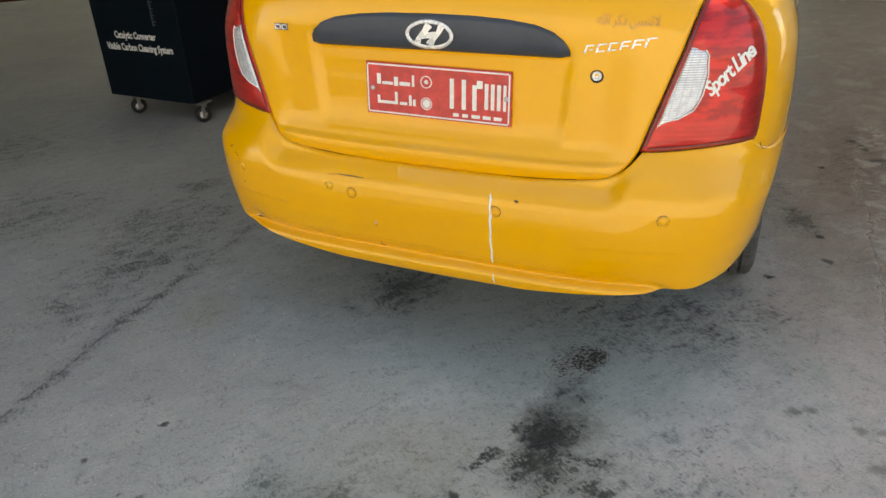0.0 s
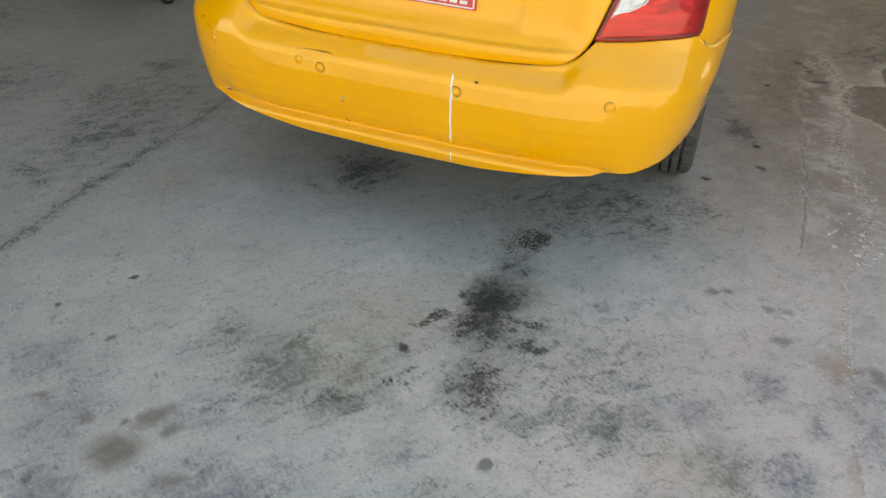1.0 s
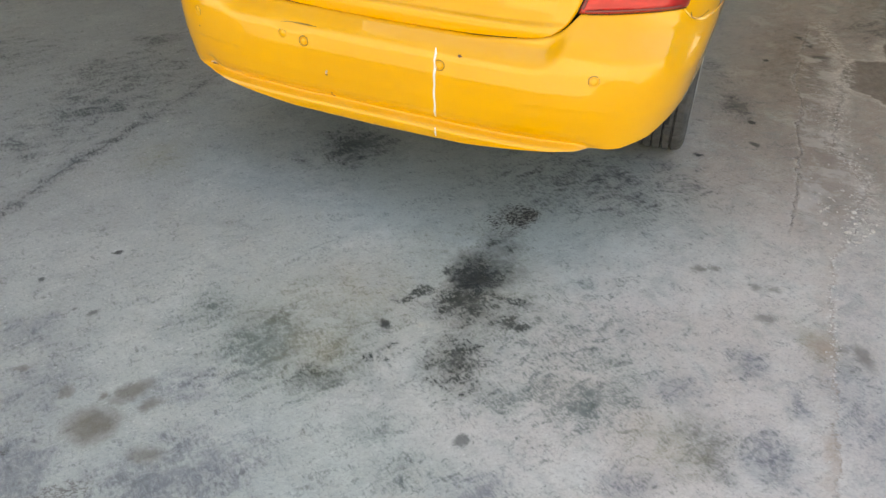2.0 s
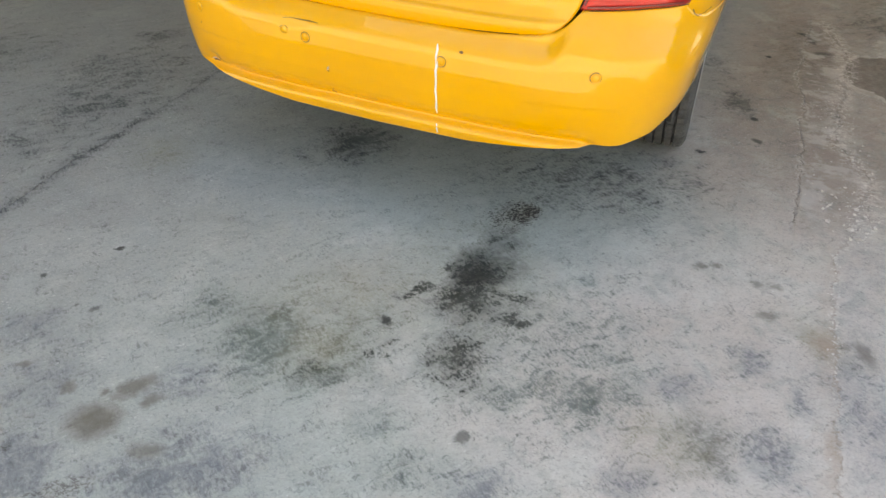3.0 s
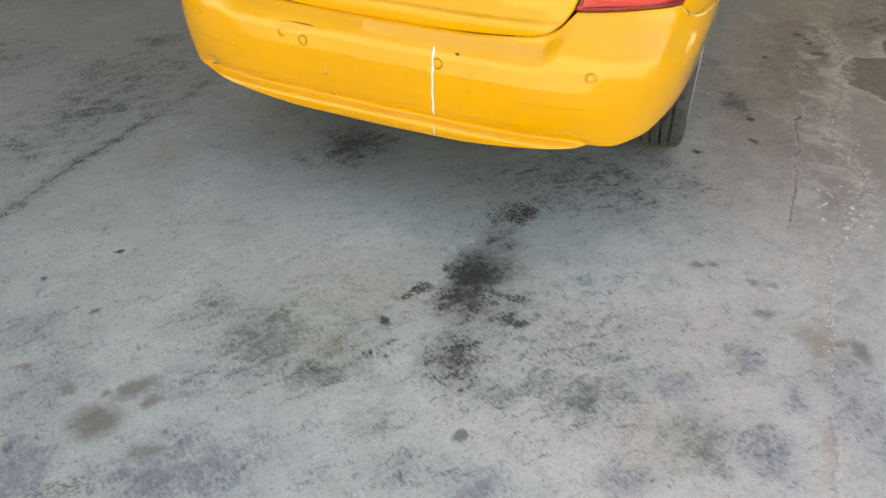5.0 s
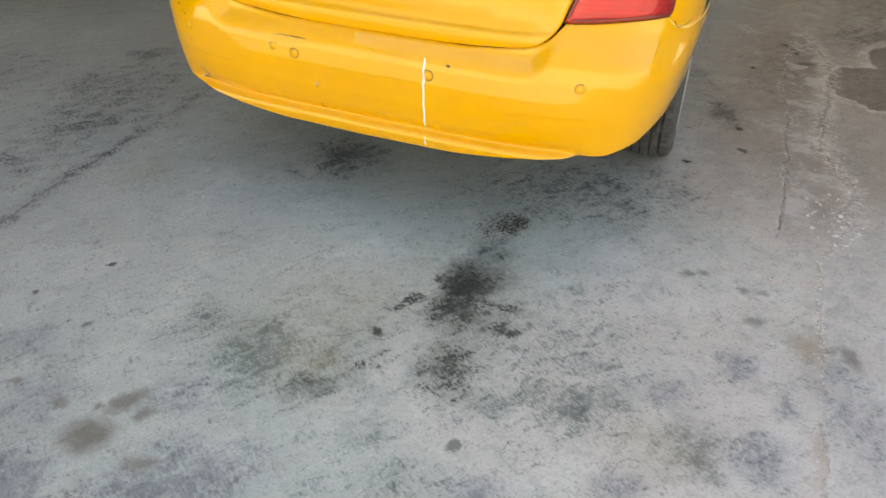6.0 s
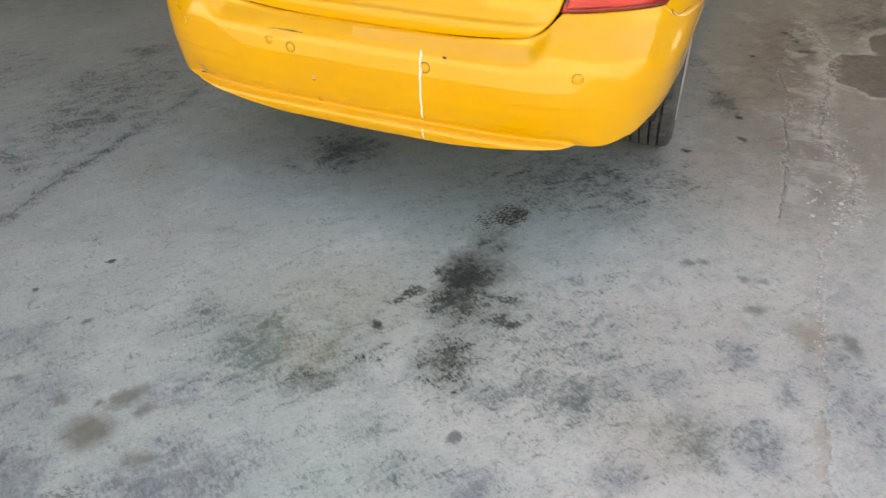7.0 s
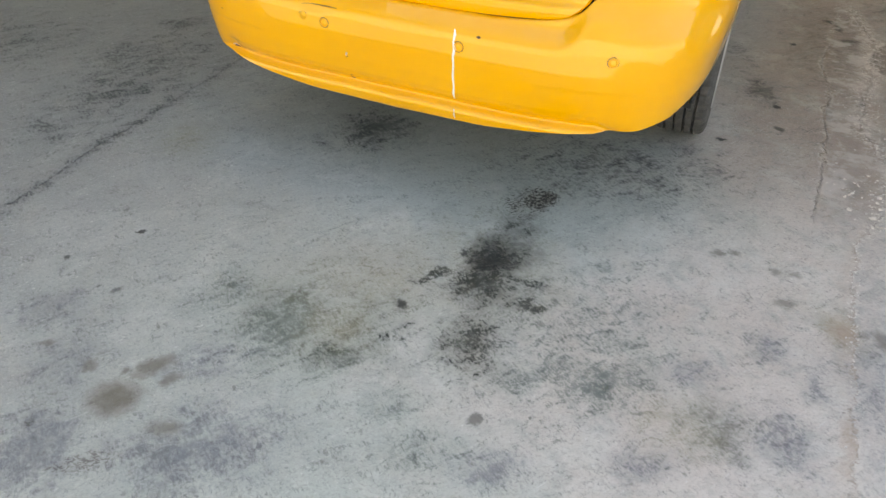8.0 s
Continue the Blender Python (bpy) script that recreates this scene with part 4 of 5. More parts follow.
    # worn line of lettering, its letters in the order they stand from left to right
    lettering("worn_lettering", "\ufeea\ufee0\ufedf\ufe8d \ufeae\ufedb\ufeab \ufef0\ufeb4\ufee8\ufe97\ufefb", FAINT, lid, tail_y, (0.424, 0.984), 0.030, narrow=0.79, turned=-1.0, off=0.0052)

    tilt = math.degrees(math.atan2(0.011, 0.138))
    plate_at = Matrix.Translation((0.009, 0.1095, 0.7935)) @ pose(0, 0, 0, -tilt, 0.6, 0)
    plate = part("number_plate", a_box(-0.210, 0.210, -0.002, 0.006, -0.070, 0.070, bevel=0.0018), PLATE_RED, lid, "red number plate with a white rim and white marks")
    plate.matrix_basis = plate_at
    part("plate_field", a_box(-0.2075, 0.2075, -0.0032, 0.0, -0.0675, 0.0675, bevel=0.0008), PLATE_RED, plate)
    for a in ((-0.2025, 0.2025, 0.0620, 0.0662), (-0.2025, 0.2025, -0.0662, -0.0620), (-0.2065, -0.2023, -0.0630, 0.0630), (0.2023, 0.2065, -0.0630, 0.0630)):
        part("plate_rim", a_box(a[0], a[1], -0.0042, -0.0018, a[2], a[3], bevel=0.0006), WHITE, plate)
    for x0, x1, z0, z1 in (
        (-0.176, -0.164, 0.012, 0.040), (-0.160, -0.128, 0.012, 0.020), (-0.124, -0.112, 0.010, 0.034), (-0.108, -0.076, 0.012, 0.022), (-0.070, -0.063, 0.012, 0.042),
        (-0.176, -0.120, -0.040, -0.032), (-0.176, -0.168, -0.032, -0.018), (-0.122, -0.114, -0.040, -0.006), (-0.108, -0.086, -0.040, -0.032), (-0.080, -0.072, -0.040, -0.012), (-0.068, -0.060, -0.040, -0.022),
        (0.040, 0.052, -0.036, 0.042), (0.074, 0.086, -0.036, 0.042), (0.104, 0.116, -0.036, 0.030), (0.116, 0.132, 0.022, 0.042), (0.138, 0.148, -0.030, 0.036), (0.155, 0.165, -0.030, 0.036), (0.172, 0.182, -0.030, 0.036), (0.189, 0.197, -0.030, 0.036),
        (0.050, 0.066, -0.056, -0.047), (0.076, 0.092, -0.056, -0.047), (0.102, 0.126, -0.056, -0.047), (0.134, 0.156, -0.056, -0.047), (0.164, 0.186, -0.056, -0.047),
    ):
        part("plate_bar", a_box(x0, x1, -0.0044, -0.002, z0, z1, bevel=0.0006), WHITE, plate)
    for zc in (0.027, -0.030):
        disc = spun([(0.0165, -0.001), (0.0165, 0.0014), (0.0140, 0.0014), (0.0140, 0.0)], Matrix.Translation((-0.028, -0.0032, zc)) @ pose(0, 0, 0, 90), 24)
        part("plate_seal", disc, WHITE, plate)
        part("plate_seal", spun([(0.0115 if zc < 0 else 0.006, 0.0), (0.0105 if zc < 0 else 0.005, 0.0014), (0.0001, 0.0014)], Matrix.Translation((-0.028, -0.0032, zc)) @ pose(0, 0, 0, 90), 20), WHITE, plate)
    for x, z in ((-0.190, 0.0), (0.197, 0.002)):
        part("plate_screw", spun([(0.0068, 0.0), (0.0060, 0.0024), (0.0035, 0.003), (0.0001, 0.0018)], Matrix.Translation((x, -0.0035, z)) @ pose(0, 0, 0, 90), 18), STEEL, plate, smooth=True)

    # tail lamps
    for s in (1, -1):
        z_low = lambda x: lerp(abs(x), (0.552, 0.71, 0.80), (0.689, 0.702, 0.706))
        z_all = [0.0, 0.02, 0.06] + [k / 22 for k in range(2, 22)] + [0.975, 0.992, 1.0]
        x_out = lambda z: lerp(z, (0.68, 0.72, 0.81, 0.87, 0.927, 0.96, 0.989, 1.012, 1.030, 1.040, 1.045), (0.789, 0.795, 0.797, 0.794, 0.786, 0.774, 0.757, 0.735, 0.712, 0.690, 0.668))
        rows = []
        for v in z_all:
            zz = 0.689 + (1.045 - 0.689) * v
            xi, xo = lid_edge(zz) + 0.0045, x_out(zz)
            r = []
            for k in range(25):
                x = xi + (xo - xi) * k / 24
                z = max(zz, z_low(x)) if v < 0.1 else zz
                rim = min(1.0, 6 * min(k / 24, 1 - k / 24, v + 0.02, 1.02 - v))
                r.append(on_tail(s * x, z, 0.002 + 0.007 * rim ** 0.5))
            rows.append(r)
        lamp = sheet("tail_lamp", grid(rows, 0.014, flip=s < 0), RED, car, "red tail lamp with a clear reversing segment" + (" and a white script sticker" if s > 0 else ""))
        edge = [(s * (lid_edge(z) + 0.0025), z) for z in [0.690 + 0.0355 * k for k in range(11)]]
        sheet("lamp_gasket", ribbon(tail_y, edge, 0.003, 0.001), GAP, lamp)
        base = [(s * (0.556 + 0.234 * k / 10), z_low(0.556 + 0.234 * k / 10) - 0.002) for k in range(11)]
        sheet("lamp_gasket", ribbon(tail_y, base, 0.0025, 0.004), GAP, lamp)
        rim = [(s * (lid_edge(z) + 0.0085), z) for z in [0.702 + 0.0325 * k for k in range(11)]]
        sheet("lamp_rim", ribbon(tail_y, rim, 0.0065, 0.0094), DEEP_RED, lamp)
        rim = [(s * (0.562 + 0.214 * k / 10), z_low(0.562 + 0.214 * k / 10) + 0.007) for k in range(11)]
        sheet("lamp_rim", ribbon(tail_y, rim, 0.005, 0.0094), DEEP_RED, lamp)
        rows = []
        for k in range(17):
            t = k / 16
            zi = 0.746 + (0.934 - 0.746) * t
            xi = 0.577 + (0.635 - 0.577) * t
            zo = 0.749 + (0.927 - 0.749) * t
            xo = lerp(t, (0, 0.06, 0.18, 0.42, 0.68, 0.94, 1.0), (0.584, 0.622, 0.652, 0.668, 0.6745, 0.671, 0.664))
            rows.append([on_tail(s * (xi + (xo - xi) * j / 8), zi + (zo - zi) * j / 8 + 0.0132 * (j / 8) * (1 - t) * (1 - smooth(t, 0.05, 0.6)), 0.0102 if 0 < j < 8 and 0 < k < 16 else 0.0085) for j in range(9)])
        part("reversing_lens", mesh_of("reversing_lens", *grid(rows, 0.004, flip=s < 0), CLEAR), None, lamp, "clear ribbed lens")
        edge = [on_tail(s * lerp(t, (0, 0.06, 0.18, 0.42, 0.68, 0.94, 1.0), (0.584, 0.622, 0.652, 0.668, 0.6745, 0.671, 0.664)), 0.749 + 0.178 * t + 0.0132 * (1 - t) * (1 - smooth(t, 0.05, 0.6)), 0.0108) for t in [k / 16 for k in range(17)]]
        part("lens_rim", tube(edge, 0.0016, 6), WHITE, lamp)
        if s > 0:
            lettering("script_sticker", "Sport Line", WHITE, lamp, tail_y, (0.684, 0.822), 0.046, narrow=0.74, turned=48, shear=0.5, off=0.0112, bold=0.0013, spread=0.84)

    # wheels
    for s in (1, -1):
        for yc in (0.93, 3.43):
            m = Matrix.Translation((s * 0.742 + veer(yc), yc, 0.297)) @ pose(0, 0, 0, 0, 0, 4.2) @ pose(0, 0, 0, 0, 90 * s, 0)
            tread = []
            for x in [-0.074 + 0.148 * k / 60 for k in range(61)]:
                groove = any(abs(x - g) < 0.0036 for g in (-0.046, -0.016, 0.016, 0.046))
                tread.append((0.297 - 0.004 * (x / 0.074) ** 4 - (0.014 if groove else 0), x))
            prof = [(0.185, -0.080), (0.22, -0.092), (0.262, -0.092), (0.284, -0.084)] + tread + [(0.284, 0.084), (0.262, 0.092), (0.22, 0.093), (0.19, 0.086)]
            wheel = part("wheel", spun([(0.186, -0.07), (0.180, 0.02), (0.186, 0.082)], m, 40), STEEL, car, smooth=True)
            bm = spun(prof, m, 150)
            back = m.inverted()
            for k, v in enumerate(bm.verts):
                q = back @ v.co
                if (k // len(prof)) % 3 == 0 and 0.020 < abs(q.z) < 0.085 and math.hypot(q.x, q.y) > 0.28:
                    v.co = m @ Vector((q.x * 0.982, q.y * 0.982, q.z))
            part("tyre", bm, TYRE, wheel, smooth=False)
            part("hub_cap", spun([(0.198, 0.084), (0.195, 0.094), (0.182, 0.093), (0.150, 0.076), (0.06, 0.080), (0.045, 0.088), (0.0001, 0.090)], m, 40), ALU, wheel, smooth=True)

    # cabin: rear screen, pillars, roof, side glass, interior
    scr = [Vector(p) for p in ((-0.622, 0.465, 1.116), (0.622, 0.465, 1.116), (0.52, 1.02, 1.425), (-0.52, 1.02, 1.425))]
    out = Vector((0, -0.5, 0.85)) * 0.004
    rows = []
    for t in np.linspace(0, 1, 17):
        a, b = scr[0].lerp(scr[3], t), scr[1].lerp(scr[2], t)
        rows.append([a.lerp(b, k / 20) + Vector((veer(a.y), 0, 0)) + Vector((0, -0.045, 0.012)) * (1 - (2 * k / 20 - 1) ** 2) for k in range(21)])
    screen = part("rear_screen", mesh_of("rear_screen", *grid(rows), CAR_GLASS), None, car, "tinted rear screen with a black border")
    screen.visible_shadow = False
    verts, faces = grid([[p + out for p in r] for r in rows])
    keep = [f for f in faces if (f[0] // 21 in (0, 15) or f[0] % 21 in (0, 19))]
    part("black_border", mesh_of("black_border", verts, keep, FRIT), None, screen)
    roof_rows = []
    for t in np.linspace(0, 1, 13):
        y = 1.0 + 1.30 * t
        roof_rows.append([Vector((x + veer(y), y, 1.425 + 0.045 * math.sin(math.pi * min(1, max(0, t))) ** 0.7 - 0.045 * abs(x / 0.55) ** 3)) for x in np.linspace(-0.55, 0.55, 17)])
    part("roof", mesh_of("roof", *grid(roof_rows, 0.03, Vector((0, 0, -1))), YELLOW), None, car)
    for s in (1, -1):
        pillar = [[Vector((s * x + veer(y), y, z)) for x, y, z in r] for r in (
            ((0.664, 0.36, 1.070), (0.705, 0.42, 1.058), (0.742, 0.52, 1.045), (0.758, 0.70, 1.035), (0.755, 0.88, 1.040)),
            ((0.652, 0.44, 1.104), (0.690, 0.49, 1.098), (0.722, 0.58, 1.088), (0.738, 0.73, 1.078), (0.735, 0.88, 1.080)),
            ((0.632, 0.535, 1.150), (0.668, 0.575, 1.158), (0.699, 0.65, 1.150), (0.713, 0.78, 1.140), (0.708, 0.90, 1.140)),
            ((0.590, 0.74, 1.27), (0.622, 0.78, 1.285), (0.648, 0.84, 1.285), (0.655, 0.92, 1.28), (0.65, 0.98, 1.28)),
            ((0.530, 1.00, 1.42), (0.552, 1.03, 1.43), (0.566, 1.06, 1.425), (0.572, 1.09, 1.42), (0.57, 1.12, 1.42)))]
        part("rear_pillar", mesh_of("rear_pillar", *grid(pillar, 0.02, Vector((-s, 0, 0)), flip=s < 0), YELLOW), None, car)
        gap = [[Vector((s * x + veer(y), y, z)) for x, y, z in r] for r in (
            ((0.612, 0.440, 1.122), (0.684, 0.275, 1.092) if s > 0 else (0.635, 0.375, 1.094)), ((0.603, 0.53, 1.168), (0.668, 0.44, 1.135) if s > 0 else (0.628, 0.49, 1.143)), ((0.560, 0.77, 1.285), (0.602, 0.715, 1.270)), ((0.513, 1.02, 1.43), (0.535, 0.995, 1.422)))]
        part("screen_surround", mesh_of("screen_surround", *grid(gap, flip=s < 0), FRIT), None, car)
        pane = [[Vector((s * x + veer(y), y, z)) for x, y, z in r] for r in (
            ((0.755, 0.87, 1.066), (0.755, 1.5, 1.05), (0.755, 2.2, 1.03), (0.755, 2.95, 1.0)), ((0.60, 1.12, 1.415), (0.60, 1.5, 1.435), (0.60, 2.0, 1.435), (0.60, 2.3, 1.42)))]
        part("side_glass", mesh_of("side_glass", *grid(pane, flip=s < 0), CAR_GLASS), None, car)
        for y in (1.78,):
            part("door_pillar", tube([(s * 0.762 + veer(y), y, 1.04), (s * 0.605 + veer(y), y + 0.02, 1.43)], 0.03, 6), BLACK, car)
        # two pull handles a side
        for x, y, z in ((0.852, 1.27, 0.915), (0.852, 2.20, 0.925)):
            bm = tube([(s * (x + dx) + veer(y), y + dy, z + dz) for dx, dy, dz in ((-0.012, -0.095, 0), (0.012, -0.075, 0.003), (0.018, 0, 0.006), (0.012, 0.075, 0.003), (-0.012, 0.095, 0))], 0.014, 10)
            part("door_handle", bm, CHROME, car, "chrome pull handle", smooth=True)
        for y in (1.10, 2.05):
            part("door_seam", tube([(s * (width(z) - 0.002) + veer(y), y + (0.18 * smooth(0.75 - z, 0, 0.35) if y < 1.5 else 0), z) for z in (0.33, 0.42, 0.5, 0.6, 0.7, 0.8, 0.88, 0.94, 0.98, 1.02)], 0.004, 6), GAP, car)
    cowl = []
    for t in np.linspace(0, 1, 10):
        y = 2.95 + 1.28 * t
        zc = 0.68 + 0.41 * (1 - 0.66 * smooth(y, 2.7, 4.2))
        w = 0.668 * (1 - t ** 5 * 0.5)
        cowl.append([Vector((x * w + veer(y), y, zc + 0.04 * (1 - x * x) - 0.002)) for x in np.linspace(-1.02, 1.02, 13)])
    part("bonnet", mesh_of("bonnet", *grid(cowl), YELLOW), None, car)
    wind = [[Vector((x + veer(2.98), 2.98 + 0.06 * (1 - abs(x)), 1.02)) for x in np.linspace(-0.66, 0.66, 9)], [Vector((x + veer(2.28), 2.28, 1.425)) for x in np.linspace(-0.53, 0.53, 9)]]
    part("windscreen", mesh_of("windscreen", *grid(wind), CAR_GLASS), None, car)
    part("parcel_shelf", a_box(-0.60, 0.60, 0.50, 0.98, 1.055, 1.085, bevel=0.01), SEAT, car, "light grey parcel shelf")
    part("cabin_floor", a_box(-0.70, 0.70, 0.98, 3.0, 0.30, 0.34, bevel=0.01), BLACK, car)
    for x in (-0.36, 0.0, 0.36):
        part("rear_headrest", a_box(x - 0.13, x + 0.13, 0.98, 1.08, 1.08, 1.25, bevel=0.04), SEAT, car)
    part("rear_seat", a_box(-0.66, 0.66, 0.95, 1.15, 0.5, 1.10, bevel=0.05), SEAT, car)
    for x in (-0.36, 0.36):
        part("front_seat", a_box(x - 0.24, x + 0.24, 1.85, 2.02, 0.5, 1.12, bevel=0.06), SEAT, car)
        part("front_headrest", a_box(x - 0.13, x + 0.13, 1.86, 1.96, 1.14, 1.32, bevel=0.04), SEAT, car)
    stop = part("high_stop_lamp", a_box(-0.125, 0.085, 0.60, 0.66, 1.086, 1.165, bevel=0.008), SEAT, car)
    part("stop_lens", a_box(-0.112, 0.072, 0.596, 0.602, 1.115, 1.155, bevel=0.003), RED, stop)
    return car


build_taxi()


# ---- the workshop's other things ----
def build_cart():
    cart = thing("cleaning_machine", pose(-2.995, 1.648, 0, 0, 0, -2.6), "dark navy steel cleaning machine on castors with white lettering", "machine")
    w, d = 0.69, 0.90
    body = part("cabinet", a_box(0, w, 0, d, 0.125, 0.885, bevel=0.006), NAVY, cart)
    part("worktop", a_box(-0.05, w + 0.02, -0.03, d + 0.03, 0.885, 0.912, bevel=0.006), NAVY, cart)
    desk = bmesh.new()
    prof = [(0.20, 0.912), (0.40, 1.26), (0.46, 1.34), (0.86, 1.34), (0.88, 0.912)]
    a = [desk.verts.new((0.02, y, z)) for y, z in prof]
    b = [desk.verts.new((w - 0.02, y, z)) for y, z in prof]
    desk.faces.new(a), desk.faces.new(b[::-1])
    for k in range(5):
        desk.faces.new((a[k], b[k], b[(k + 1) % 5], a[(k + 1) % 5]))
    bmesh.ops.recalc_face_normals(desk, faces=desk.faces)
    bmesh.ops.bevel(desk, geom=list(desk.edges), offset=0.008, segments=2, affect="EDGES")
    desk = part("console", desk, NAVY, cart, "sloping console with a green label and dark displays")
    slope = Matrix.Translation((w / 2, 0.20, 0.912)) @ pose(0, 0, 0, 60.3, 0, 0)
    face = part("green_label", a_box(-0.255, 0.255, 0.045, 0.145, -0.001, 0.004, bevel=0.001), GREEN, desk, "bright green label")
    face.matrix_basis = slope
    for x0, x1 in ((-0.235, -0.02), (0.015, 0.235)):
        s = part("display", a_box(x0, x1, 0.160, 0.335, -0.002, 0.005, bevel=0.002), SCREEN, desk)
        s.matrix_basis = slope
    part("latch", a_box(0.26, 0.33, 0.09, 0.13, 0.912, 0.934, bevel=0.005), BLACK, cart)
    flat = lambda x, z: -0.0005
    lettering("lettering", "Catalytic Converter", WHITE, body, flat, (0.158, 0.482), 0.054, narrow=0.76, bold=0.0020, off=0.002)
    lettering("lettering", "Visible Carbon Cleaning System", WHITE, body, flat, (0.074, 0.412), 0.056, narrow=0.74, bold=0.0020, off=0.002)
    for k in range(9):
        part("gauge_mark", a_box(0.498, 0.510 + (0.008 if k % 2 else 0), -0.003, 0.0, 0.565 + k * 0.018, 0.571 + k * 0.018, bevel=0.0006), GREY, body)
    part("gauge_slot", a_box(0.490, 0.498, -0.003, 0.0, 0.56, 0.725, bevel=0.0008), GREY, body)
    part("side_handle", a_box(w, w + 0.006, 0.42, 0.45, 0.60, 0.72, bevel=0.002), STEEL, body)
    for x in (0.135, w - 0.02):
        for y in (0.07, d - 0.075):
            fork = part("castor", a_box(x - 0.045, x + 0.045, y - 0.045, y + 0.045, 0.114, 0.125, bevel=0.002), STEEL, cart)
            for o in (-0.020, 0.017):
                part("castor_fork", a_box(x + o, x + o + 0.003, y - 0.022, y + 0.022, 0.03, 0.116, bevel=0.001), STEEL, fork)
            m = Matrix.Translation((x, y, 0.046)) @ pose(0, 0, 0, 0, 90, -35)
            part("castor_wheel", spun([(0.020, -0.015), (0.043, -0.015), (0.046, -0.011), (0.046, 0.011), (0.043, 0.015), (0.020, 0.015)], m, 32), BLACK, fork, smooth=True)
            part("castor_hub", spun([(0.0001, -0.018), (0.010, -0.018), (0.012, -0.013), (0.022, -0.014), (0.024, -0.016), (0.024, 0.016), (0.022, 0.014), (0.012, 0.013), (0.010, 0.018), (0.0001, 0.018)], m, 24), BADGE, fork, smooth=True)
    return cart


build_cart()


def build_shopfront():
    front = thing("shopfront", pose(0.35, 6.42, 0, 0, 0, -8), "aluminium framed glass shopfront with sliding panes", "window", kind="structure")
    for x in (-2.2, -0.75, 0.70, 2.15):
        part("post", a_box(x, x + 0.05, -0.03, 0.03, 0.0, 2.7, bevel=0.004), ALU, front)
    for x0, x1 in ((-2.15, -0.75), (-0.70, 0.70), (0.75, 2.15)):
        part("bottom_rail", a_box(x0, x1, -0.02, 0.02, 0.01, 0.07, bevel=0.003), ALU, front)
        part("top_rail", a_box(x0, x1, -0.02, 0.02, 2.63, 2.7, bevel=0.003), ALU, front)
        pane = part("pane", a_box(x0, x1, -0.004, 0.004, 0.07, 2.63, bevel=0.0), SHOP_GLASS, front)
        pane.visible_shadow = False
    return front


build_shopfront()


def wall(name, *size, mat=WALL):
    return tagged(part(name, a_box(*size, bevel=0.0), mat), "added dusty plastered wall that shapes the daylight", "wall", kind="structure")


# right walls are added out of view, with an opening for side light
wall("wall_right", 5.2, 5.4, 0.6, 4.6, 0, 3.3)
wall("wall_right_end", 5.2, 5.4, 6.3, 9.2, 0, 3.3)
wall("wall_right_lintel", 5.2, 5.4, 4.6, 6.3, 2.9, 3.3)
wall("wall_behind_shop", -2.4, 5.2, 9.0, 9.2, 0, 3.3, mat=DIM)
wall("wall_beside_shop", 2.6, 5.2, 6.2, 6.4, 0, 3.3)
wall("wall_over_shop", -2.6, 2.6, 6.25, 6.45, 2.75, 3.3)
# unseen walls added to keep daylight off the left side
wall("light_block_wall_front", -14.0, -2.9, -0.9, -0.7, 0, 3.3)
wall("wall_left", -14.2, -14.0, -1.3, 12.0, 0, 3.3)
wall("wall_far", -11.2, -2.4, 12.0, 12.2, 0, 3.3)
wall("wall_far_corner", -14.0, -12.8, 12.0, 12.2, 0, 3.3)
# unseen sunlit wall added to bounce light onto the car's tail
wall("bounce_wall_across_yard", -9.0, 9.0, -8.2, -8.0, 0, 4.2)
roof = bmesh.new()
# unseen sheet roof stepped to shape daylight: two sun-shaft gaps, bays of milky sheets
# third bay mirrors in the boot lid; the others are added fill light
bays = ((-11.4, -9.0, 4.8, 7.4, 3), (-8.6, -4.2, 4.6, 8.2, 5), (-4.2, 1.14, 2.5, 5.6, 6), (1.50, 5.2, 5.3, 6.2, 4), (1.50, 5.2, 6.8, 8.8, 4))
for x0, x1, y0, y1 in (
    (-14.2, -9.0, -2.6, 4.8), (-14.2, -11.4, 4.8, 7.4), (-14.2, -9.0, 7.4, 9.3), (-14.2, -9.0, 9.6, 12.2), (-14.2, -9.05, 9.3, 9.6), (-9.0, -8.65, -2.6, 9.3), (-9.0, -8.65, 9.6, 12.2),
    (-8.65, -4.2, -2.6, 4.6), (-8.65, -4.2, 8.2, 12.2), (-8.65, -8.6, 4.6, 8.2), (-4.2, -1.5, -2.6, 2.5), (-1.5, 1.14, 0.55, 2.5), (-4.2, 1.14, 5.6, 12.2),
    (1.14, 1.20, 0.55, 12.2), (1.20, 1.50, 0.55, 1.60), (1.40, 1.50, 1.60, 1.75), (1.20, 1.22, 1.60, 12.2), (1.22, 1.24, 1.75, 12.2), (1.24, 1.50, 2.25, 12.2), (1.50, 2.95, 0.55, 5.3), (2.95, 5.4, 1.7, 5.3), (1.50, 5.4, 6.2, 6.8), (5.2, 5.4, 5.3, 6.2), (1.50, 5.4, 8.8, 12.2), (5.2, 5.4, 6.8, 8.8),
):
    box(roof, x0, x1, y0, y1, 3.3, 3.36)
sheet_no = 0
